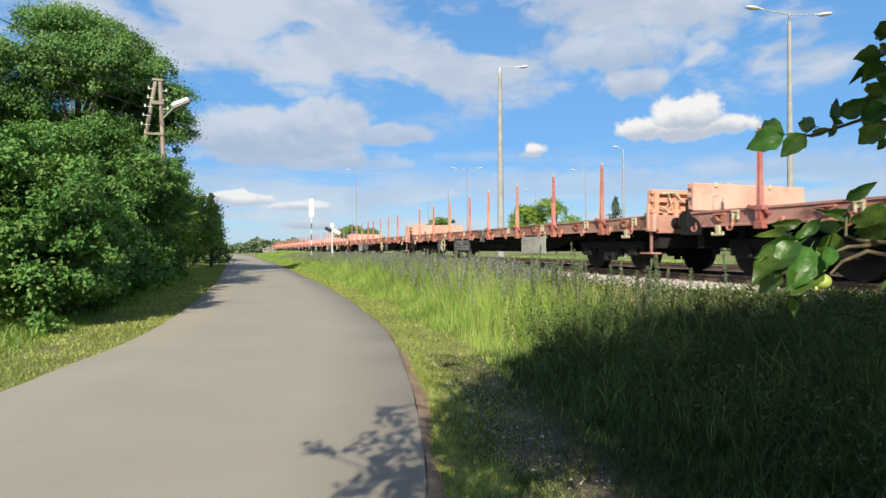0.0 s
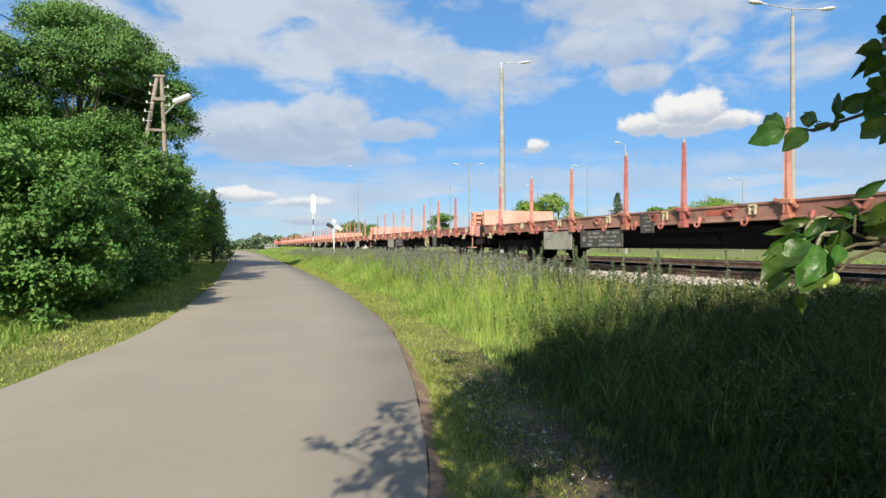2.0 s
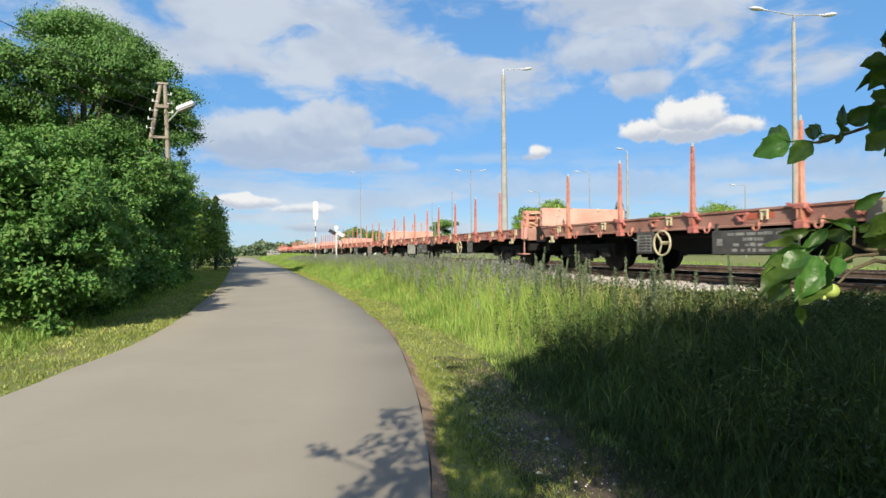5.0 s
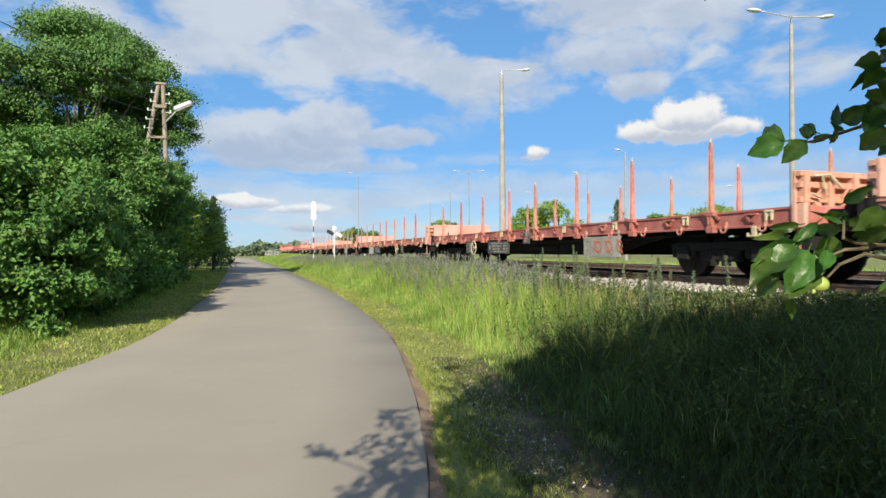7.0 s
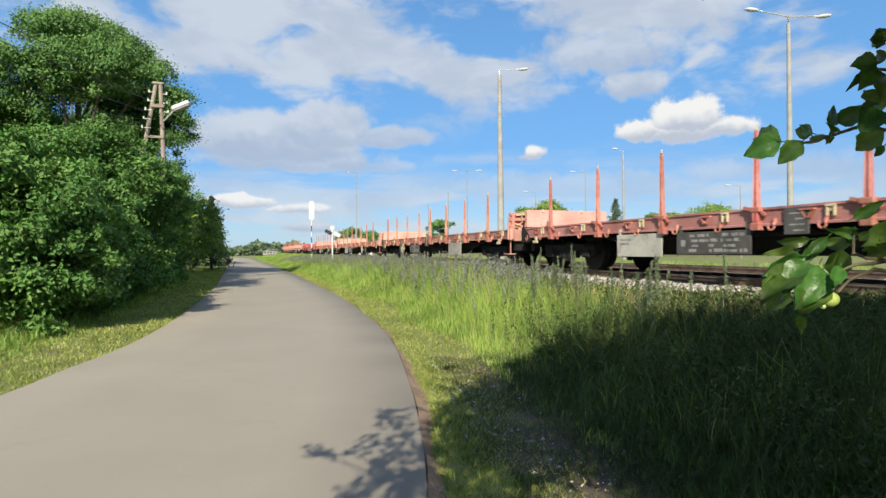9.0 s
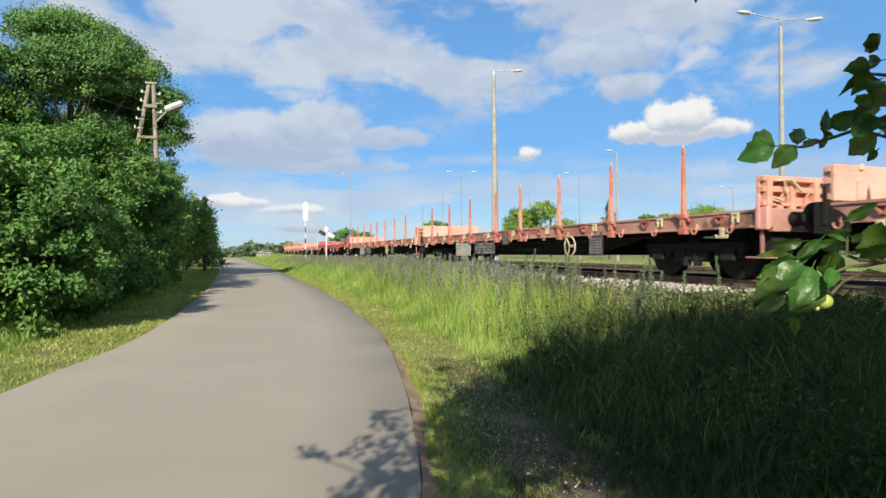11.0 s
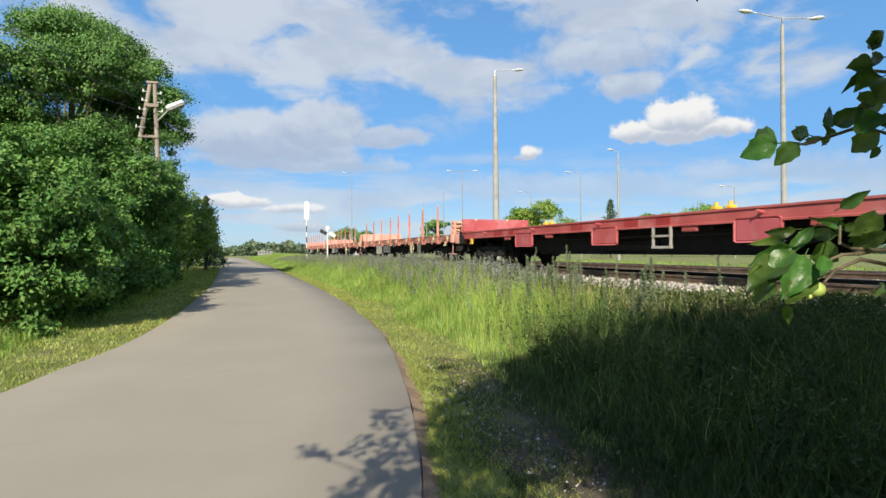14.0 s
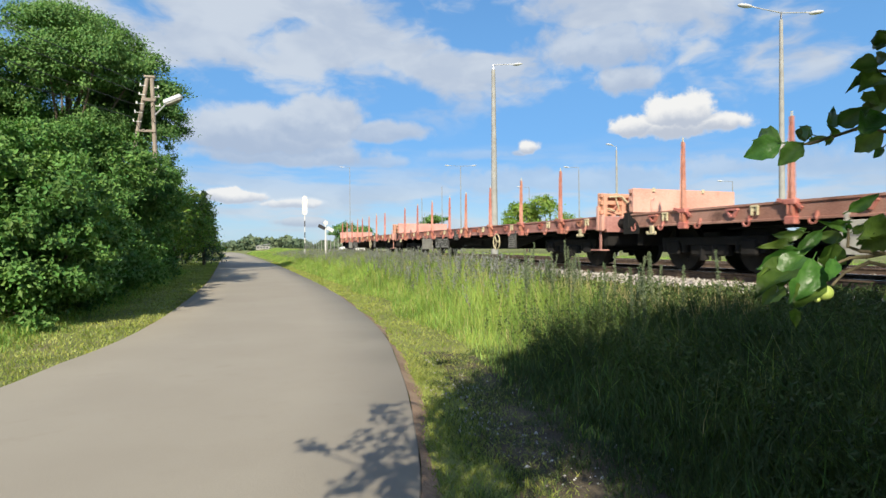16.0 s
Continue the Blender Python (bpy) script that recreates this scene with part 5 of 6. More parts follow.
def build_weeds():
    """Tall leafy flower spikes on the bank."""
    rng = np.random.default_rng(41)
    n = 3600
    y = strewn(n, 5.0, 75, 0.95, rng)
    l, r = road_x(y)
    x = r + 1.6 + (6.4 - r - 1.6) * rng.random(n) ** 0.7
    h = rng.uniform(0.45, 1.0, n) * (1 - 0.30 * ss(x, 5.6, 6.6))
    h = np.minimum(h, np.maximum(stand(x, y) + 0.10 - ground_z(x, y), 0.10) * rng.uniform(0.7, 1.1, n))
    lx, ly = rng.normal(0, 0.07, n), rng.normal(0, 0.07, n)
    z = ground_z(x, y)
    S = 22
    t = np.tile(np.linspace(0.12, 1, S), (n, 1)) + rng.normal(0, 0.02, (n, S))
    P = np.stack([x[:, None] + lx[:, None] * t, y[:, None] + ly[:, None] * t, z[:, None] + h[:, None] * t], -1)
    P += rng.normal(0, 0.015, P.shape) * (1.15 - t)[..., None]
    V, F = spray(P.reshape(-1, 3), 0.048, rng, up=0.1, narrow=0.35)
    tagged(mesh_object("weeds", fast_mesh("weeds", V, F), WEED_SHADED_GRASS), "tall grey-green leafy weeds standing in the grass", "weeds", kind="stuff")
    # a thicket of leafy weeds under the apple tree
    m = 1300
    yy = 1.2 + 6.8 * rng.random(m) ** 1.1
    xx = np.interp(yy, right_y, right_x) + 1.7 + 0.5 * ss(yy, 7, 3) + rng.random(m) * 4.2
    hh = np.minimum(0.18 + 0.6 * rng.random(m) ** 1.6, np.maximum(stand(xx, yy) - ground_z(xx, yy), 0.08) * rng.uniform(0.6, 1.15, m))
    t_ = rng.random((m, 34)) ** 0.7
    lean = rng.normal(0, 0.12, (m, 1, 2))
    Q = np.stack([xx[:, None] + lean[..., 0] * t_, yy[:, None] + lean[..., 1] * t_, ground_z(xx, yy)[:, None] + hh[:, None] * t_], -1)
    Q += rng.normal(0, 0.045, Q.shape) * (1.25 - t_)[..., None] * np.array([1, 1, 0.4])
    V, F = spray(Q.reshape(-1, 3), 0.06, rng, up=0.2, narrow=0.28)
    tagged(mesh_object("leafy_weeds", fast_mesh("leafy_weeds", V, F), WEED_SHADED_GRASS), "thicket of dark leafy weeds beneath the apple tree", "weeds", kind="stuff")
    # pale spires in front of the stone bed
    m = 34
    yy = rng.uniform(5.6, 10.5, m)
    xx = rng.uniform(4.5, 5.8, m)
    hh = np.clip(rng.uniform(1.20, 1.62, m) - ground_z(xx, yy), 0.35, 1.15)
    t_ = rng.random((m, 420)) ** 0.75
    lean = rng.normal(0, 0.06, (m, 1, 2))
    Q = np.stack([xx[:, None] + lean[..., 0] * t_, yy[:, None] + lean[..., 1] * t_, ground_z(xx, yy)[:, None] + hh[:, None] * t_], -1)
    Q += rng.normal(0, 0.017, Q.shape) * (1.15 - t_)[..., None] * np.array([1, 1, 0.5])
    V, F = spray(Q.reshape(-1, 3), 0.027, rng, up=0.1, narrow=0.45)
    tagged(mesh_object("leafy_spires", fast_mesh("leafy_spires", V, F), SPIRE), "grey-green leafy spires before the stone bed", "weeds", kind="stuff")
    m = 420
    yy = rng.uniform(5.2, 9.5, m)
    xx = rng.uniform(4.9, 6.0, m)
    hh = np.clip(rng.uniform(0.80, 1.15, m) - ground_z(xx, yy), 0.2, 0.9)
    V, F = blades(xx, yy, hh, rng.uniform(0.006, 0.011, m), rng.uniform(0.1, 0.5, m), rng)
    tagged(mesh_object("dry_stalks", fast_mesh("dry_stalks", V, F), DRY), "pale dry grass stalks beside the stone bed", "grass", kind="stuff")
    k = (rng.random(n) < 0.8) & (y > 9.5)
    t = 0.58 + 0.46 * rng.random((k.sum(), 40))
    P = np.stack([x[k][:, None] + lx[k][:, None] * t, y[k][:, None] + ly[k][:, None] * t, z[k][:, None] + h[k][:, None] * t], -1)
    P += rng.normal(0, 0.016, P.shape) * np.array([0.7, 0.7, 1])
    V, F = spray(P.reshape(-1, 3), 0.028, rng, up=0.1, narrow=0.8)
    tagged(mesh_object("flower_spikes", fast_mesh("flower_spikes", V, F), BLOOM), "dull violet flower spikes above the tall grass", "flowers", kind="stuff")


build_weeds()

# ---- apple tree over the eye ----


def to_world(px, py, d):
    """A place d metres ahead of the eye: px, py are sideways and upwards, as parts of the distance."""
    a_ = radians(18.43)
    r, dd = px * d, d
    return Vector((r * math.cos(a_) + dd * math.sin(a_), -r * math.sin(a_) + dd * math.cos(a_), EYE_Z + py * d))


def build_apple_tree():
    rng = np.random.default_rng(51)
    ob = tagged(new("apple_tree"), "leafy apple tree overhanging the edge of the lane", "tree")
    base = Vector((2.9, -2.2, 0))
    ob.location = base
    a_ = radians(SUN_TRAVEL)
    cl = []
    while len(cl) < 420:
        across, along, z = rng.uniform(-0.85, 6.8), rng.uniform(-4.5, 1.8), rng.uniform(2.0, 5.1)
        r = rng.uniform(0.32, 0.6)
        x, y = across * math.cos(a_) + along * math.sin(a_), -across * math.sin(a_) + along * math.cos(a_)
        # a domed crown
        if ((across - 2.9) / 4.2) ** 2 + ((along + 1.4) / 3.4) ** 2 + (max(z - 3.2, 0) / 2.4) ** 2 > 1.0:
            continue
        # open towards the lane and the tracks ahead
        c = radians(18.43)
        ahead, side = x * math.sin(c) + y * math.cos(c), x * math.cos(c) - y * math.sin(c)
        if ahead > -0.5 and z - r * 1.4 < EYE_Z + 0.50 * (ahead + r) + 0.25 and abs(side) < 0.9 * (ahead + r) + 0.9:
            continue
        if math.hypot(x, y) < 0.9 and z < 2.7:
            continue
        # a gap through which the sun reaches the lower branch
        back = Vector((x, y, z)) - Vector((1.0, 0.80, 1.46))
        ray = Vector((-0.37, -0.76, 0.53))
        if (back - ray * back.dot(ray)).length < r * 1.0:
            continue
        # thin towards the lane, where the sun comes past it
        gx, gy = x + 0.702 * z, y + 1.438 * z
        if gx - float(np.interp(gy, right_y, right_x)) - 0.75 * r < float(np.interp(gy, (2, 3.3, 4.6, 5.6, 7, 8.5), (-0.05, 0.02, 0.15, 0.40, 0.6, 1.25))):
            continue
        cl.append((x, y, z, r))
    c = np.array([q[:3] for q in cl]) - np.array(base)
    pts, out = clump_points(c, [q[3] for q in cl], 90000, rng, spread=0.4)
    V, F = spray(pts, 0.115, rng, narrow=0.65, out=out)
    mesh_object("crown", fast_mesh("crown", V, F), APPLE_CROWN, ob)
    stems = [((0, 0, -0.1), (0.05, 0.05, 1.6), 0.14, 0.11)]
    for q in c[rng.choice(len(c), 18, replace=False)]:
        if q[2] > 2.3:
            stems.append(((0.05, 0.05, 1.5), tuple(q), 0.06, 0.012))
    # a long thin limb over the lane, with loose tufts of leaves
    tufts = []
    for gx, gy, r in ((0.95, 4.1, 0.17), (1.06, 4.5, 0.16), (1.22, 4.8, 0.14), (1.0, 3.75, 0.17), (0.86, 3.5, 0.15), (1.17, 4.2, 0.14), (0.70, 4.2, 0.12), (0.47, 4.27, 0.09),
                      (0.80, 3.9, 0.13), (1.27, 5.05, 0.11), (1.10, 3.5, 0.16), (0.62, 3.45, 0.12), (0.9, 3.2, 0.16), (0.75, 3.0, 0.16),
                      (1.85, 5.0, 0.17), (1.55, 4.2, 0.15), (1.50, 3.6, 0.17), (2.15, 6.0, 0.16), (1.35, 3.2, 0.15), (1.75, 4.5, 0.16), (1.98, 5.5, 0.17), (2.45, 6.9, 0.18), (1.6, 3.9, 0.14), (1.42, 3.95, 0.2), (1.3, 3.5, 0.17), (1.6, 3.3, 0.2), (1.72, 4.1, 0.2), (1.52, 4.6, 0.16), (1.45, 3.0, 0.2), (1.9, 4.7, 0.2)):
        h = rng.uniform(2.35, 2.65) + 0.9 * max(0.0, gy - 4.4)
        gy += 0.1
        tufts.append((gx - 0.702 * h - base.x, gy - 1.438 * h - base.y, h, r))
    t_ = np.array([q[:3] for q in tufts])
    pts, out = clump_points(t_, [q[3] for q in tufts], 1500, rng, sprigs=len(t_) * 9, spread=0.45)
    V, F = spray(pts, 0.085, rng, narrow=0.65, out=out)
    mesh_object("limb_leaves", fast_mesh("limb_leaves", V, F), APPLE_CROWN, ob)
    fork, knee = Vector((-3.8, 1.2, 2.9)), Vector((-2.3, -0.4, 3.3))
    stems.append(((0.05, 0.05, 1.5), tuple(knee), 0.055, 0.03))
    stems.append((tuple(knee), tuple(fork), 0.03, 0.018))
    for q in t_:
        stems.append((tuple(fork.lerp(Vector(q), 0.25)), tuple(q), 0.009, 0.004))
        stems.append((tuple(fork), tuple(fork.lerp(Vector(q), 0.26)), 0.012, 0.009))
    woody("trunk", stems, BARK, ob)


build_apple_tree()


def leaf_mesh(base, tip, width, bend, roll, rng):
    """One pointed leaf from base to tip: a folded blade with a curved midrib and a short stalk."""
    base, tip = Vector(base), Vector(tip)
    d = tip - base
    L = d.length
    t = d.normalized()
    toward = (Vector((0, 0, EYE_Z)) - base).normalized()
    s = t.cross(toward).normalized()
    nrm = s.cross(t).normalized()
    turn = Matrix.Rotation(roll, 3, t)
    s, nrm = turn @ s, turn @ nrm
    bm = fresh()
    rows = []
    for i in range(8):
        u = i / 7
        w = width * 0.5 * (math.sin(math.pi * u ** 0.75) ** 0.85 if 0 < u < 1 else 0.02) * (1 - 0.2 * u) * (1 + 0.07 * math.sin(u * 23 + roll * 7))
        c = base + t * L * u + nrm * bend * L * math.sin(math.pi * u)
        wav = 0.055 * L * math.sin(u * 12 + roll * 9)
        rows.append([bm.verts.new(c + s * w * k + nrm * (abs(k) * w * 0.45 + (wav if abs(k) == 1 else 0) - 0.002 * (k == 0))) for k in (-1, -0.5, 0, 0.5, 1)])
    for p, q in zip(rows, rows[1:]):
        for j in range(4):
            f_ = bm.faces.new((p[j], p[j + 1], q[j + 1], q[j]))
            f_.smooth = True
    tube(bm, base - t * L * 0.16 - nrm * 0.003, base + t * 0.004, 0.0011, 0.0009, 5)
    return bm


def near_point(side, up, d):
    """side and up in centimetres at 1.05 m; d: the distance ahead in metres."""
    return to_world(side / 105, up / 105, d)


def branch(label, dist, twigs, leaves, fruit, rng):
    """A leafy twig: joined woody line, each leaf and fruit a part."""
    root = tagged(new("apple_branch"), label, "branch", "apple branches")
    o = near_point(*twigs[0][0][:2], dist)
    root.location = o
    bm = fresh()
    for line in twigs:
        pts = [near_point(x, y, dist + dz / 100) - o for x, y, dz in line]
        for i, (p, q) in enumerate(zip(pts, pts[1:])):
            k = 1 - 0.7 * i / len(pts)
            tube(bm, p, q, 0.0042 * k, 0.0042 * (k - 0.5 / len(pts)), 7)
            bmesh.ops.create_icosphere(bm, subdivisions=1, radius=0.0046 * k, matrix=Matrix.Translation(q))
    part("twig", bm, TWIG, root, "thin grey-brown twig")
    for x0, y0, x1, y1, w in leaves:
        da, db = rng.uniform(-0.05, 0.05), rng.uniform(-0.07, 0.07)
        p, q = near_point(x0, y0, dist + da) - o, near_point(x1, y1, dist + da + db) - o
        bm = leaf_mesh(p + o, q + o, w / 100 * 1.22, rng.uniform(-0.14, 0.18), rng.uniform(-0.6, 0.6), rng)
        bmesh.ops.translate(bm, verts=bm.verts, vec=-o)
        part("leaf", bm, APPLE_LEAF, root)
    for x, y, r in fruit:
        bm = fresh()
        c = near_point(x, y, dist) - o
        bmesh.ops.create_uvsphere(bm, u_segments=18, v_segments=12, radius=r / 100, matrix=Matrix.Translation(c) @ Matrix.Diagonal((1, 1, 0.93, 1)))
        for f_ in bm.faces:
            f_.smooth = True
        ap = part("apple", bm, APPLE_SKIN, root, "small unripe pale green apple")
        bm = fresh()
        k = r / 100
        tube(bm, c + Vector((0, 0, k * 0.9)), c + Vector((0.006, 0.0, k * 0.9 + 0.02)), 0.0012, seg=6)
        part("stalk", bm, TWIG, ap)
    return root


def build_branches():
    """Places in centimetres to the right of and above the eye's axis, on a plane a metre ahead."""
    rng = np.random.default_rng(61)
    stems = [[(88.1, 28.3, 2), (80.7, 25.5, 0), (75.8, 23.4, 0), (71.6, 22.0, 0), (67.5, 20.8, 0), (62.6, 20.2, 0)], [(88.1, 32.9, 0), (83.0, 33.8,
        0), (78.3, 34.2, 0)], [(88.1, 19.6, 0), (84.0, 22.1, 0), (77.8, 23.9, 0)]]
    outer = ((62.2, 20.8, 55.3, 18.2, 4.1), (62.0, 21.0, 57.8, 21.4, 3.5), (66.1, 21.0, 61.5, 16.7, 3.2), (67.9, 22.3, 64.6, 23.0, 2.5), (67.3, 22.2,
        65.5, 23.9, 2.1), (70.8, 22.0, 66.9, 20.4, 1.3), (71.5, 23.3, 71.6, 27.2, 1.8), (71.4, 22.2, 70.6, 24.3, 1.6), (72.5, 24.3, 78.4, 27.6, 3.1),
        (79.9, 26.1, 76.6, 22.4, 4.7), (80.7, 27.2, 77.0, 25.7, 4.1))
    inner = ((81.1, 23.1, 75.7, 19.1, 3.7), (80.9, 20.1, 79.1, 18.0, 1.6), (79.9, 35.4, 74.7, 34.6, 3.3), (79.5, 32.9, 74.0, 30.1, 2.7), (81.4, 33.1,
        76.2, 30.3, 4.5), (81.9, 29.9, 77.8, 28.0, 4.5), (81.4, 41.2, 79.1, 38.2, 2.7), (81.9, 36.6, 79.5, 35.8, 2.3), (84.0, 31.9, 80.4, 28.3, 5.1),
        (86.1, 25.7, 81.9, 23.7, 4.5), (71.6, 22.0, 70.4, 20.5, 1.0))
    upper = branch("dark apple branch with curled leaves against the sky", 1.05, stems, outer + inner, (), rng)
    stems = [[(90.2, 2.3, 0), (80.7, 1.2, 0), (75.8, 1.6, 0), (73.4, 2.5, 0), (73.5, 5.6, 0)], [(90.2, -3.1, 0), (77.3, -0.4, 0), (72.7, -2.3, 0),
        (70.6, -4.5, 0)], [(79.9, 1.2, 1), (76.8, 0.6, 0), (73.7, 0.4, 0), (69.8, -1.2, 0)]]
    foliage = ((73.4, 8.9, 79.1, 12.3, 2.1), (73.2, 6.7, 67.5, 7.4, 1.9), (74.2, 5.0, 78.8, 6.4, 1.6), (68.7, 5.4, 63.2, 0.2, 2.2),
        (71.4, 3.2, 68.7, -2.2, 4.1), (72.9, 3.9, 67.3, 4.3, 2.4), (65.5, 5.0, 59.5, 4.6, 1.9), (64.6, 1.9, 56.6, -1.6, 3.7),
        (63.9, -0.4, 56.2, -6.6, 4.9), (67.1, 0.4, 62.6, -7.8, 5.4), (68.1, -3.3, 63.4, -8.6, 4.1), (62.9, 2.9, 56.5, 2.3, 1.9),
        (61.7, -2.0, 60.2, -5.6, 1.6), (59.9, -1.7, 56.9, -2.9, 0.8), (66.3, -3.5, 64.1, -4.6, 1.1), (63.6, -8.5, 64.0, -12.5, 1.7),
        (67.5, -2.7, 70.4, -3.5, 1.7), (65.2, 1.1, 60.5, -4.3, 3.7), (61.3, -3.5, 57.7, -8.1, 3.4), (68.0, -0.4, 66.3, -6.6, 4.1),
        (71.1, 0.4, 69.8, -3.5, 2.2), (81.4, 7.6, 75.2, 3.9, 3.6), (81.9, 4.5, 75.7, 1.9, 2.8), (81.1, -4.9, 79.6, -7.5, 1.2),
        (77.8, 4.5, 75.2, 2.7, 1.9), (73.7, 6.6, 72.9, 3.7, 1.3))
    lower = branch("apple branch with broad green leaves and a small apple", 1.05, stems, foliage, ((69.1, -5.9, 1.5), (67.8, -7.2, 0.5)), rng)
    stems = [[(53.1, 64.9, 0), (50.5, 57.6, 0), (49.2, 51.5, 0)]]
    few = ((49.2, 51.7, 47.4, 45.7, 2.7), (49.5, 52.5, 52.1, 48.4, 3.1), (50.0, 55.6, 46.4, 50.4, 3.5), (50.9, 57.6, 53.1, 52.5, 3.5))
    branch("tip of an apple twig hanging from above", 1.05, stems, few, (), rng)
    return upper, lower


UPPER_BRANCH, LOWER_BRANCH = build_branches()

# ---- lamps, poles, signs ----


def yard_mast(x, y, z, h, arms, label, r=0.16, coat=None):
    """A tall concrete mast with lamps on thin arms: (dx, dy, dz) each."""
    ob = tagged(new("light_mast"), label, "lamp post", "yard light masts")
    ob.location = (x, y, z)
    part("mast", tube(fresh(), (0.10, 0, -0.2), (0, 0, h), r, r * 0.5, 16), coat or CONCRETE, ob)
    for dx, dy, dz in arms:
        bm = fresh()
        tube(bm, (0, 0, h - 0.05), (0, 0, h + 0.35), 0.035, seg=8)
        tube(bm, (0, 0, h + 0.33), (dx * 0.75, dy * 0.75, h + 0.33 + dz * 0.8), 0.03, 0.025, 8)
        arm = part("arm", bm, coat or GALV, ob, "thin grey steel arm")
        bm = fresh()
        L = math.hypot(dx, dy)
        m = Matrix.Translation((dx, dy, h + 0.33 + dz)) @ Matrix.Rotation(math.atan2(dy, dx), 4, "Z") @ Matrix.Rotation(-0.12, 4, "Y") @ Matrix.Diagonal((0.36, 0.15, 0.09, 1))
        bmesh.ops.create_uvsphere(bm, u_segments=14, v_segments=8, radius=1, matrix=m)
        tube(bm, (dx * 0.7, dy * 0.7, h + 0.33 + dz * 0.75), (dx * 0.9, dy * 0.9, h + 0.33 + dz), 0.035, seg=8)
        part("lamp_head", bm, LAMP_WHITE, arm, "white oval lamp head")
    return ob


def build_masts():
    yard_mast(23.93, 20.49, 0.55, 11.6, ((-1.63, 0.54, 0.32), (1.58, -0.53, 0.02)), "tall pale concrete mast with two white lamp heads")
    yard_mast(13.97 + 2.0, 31.18 + 4.6, 0.55, 12.9, ((1.55, -0.5, 0.05),), "tall pale concrete mast with a single lamp arm", 0.25)
    yard_mast(36.77, 50.99, 0.55, 11.0, ((-0.75, 0.25, 0.25),), "distant slim lamp mast in the rail yard")
    for x, y, h, two in ((41.3, 65.3, 10.9, 1), (44.5, 85.3, 10.4, 1), (30.2, 79.5, 12.5, 2), (20.8, 119.6, 17.1, 1), (29.2, 85.1, 10.3, 0), (27.7, 90.9, 9.0, 0), (60.4, 58.9, 9.1, 1), (32.6, 105.1, 7.3, 0)):
        arms = ((), ((-1.6, 0.5, 0.1),), ((-1.9, 0.6, 0.1), (1.9, -0.6, 0.1)))[two]
        yard_mast(x, y, 0.5, h, arms, "distant slim lamp mast in the rail yard", 0.10, FAR_MAST)


build_masts()


def cable(bm, line, r):
    """One round line through the points."""
    rows = [[bm.verts.new(p + Vector((r * math.cos(k), 0, r * math.sin(k)))) for k in (0, 1.257, 2.513, 3.77, 5.027)] for p in line]
    for p, q in zip(rows, rows[1:]):
        for j in range(5):
            bm.faces.new((p[j], p[(j + 1) % 5], q[(j + 1) % 5], q[j]))


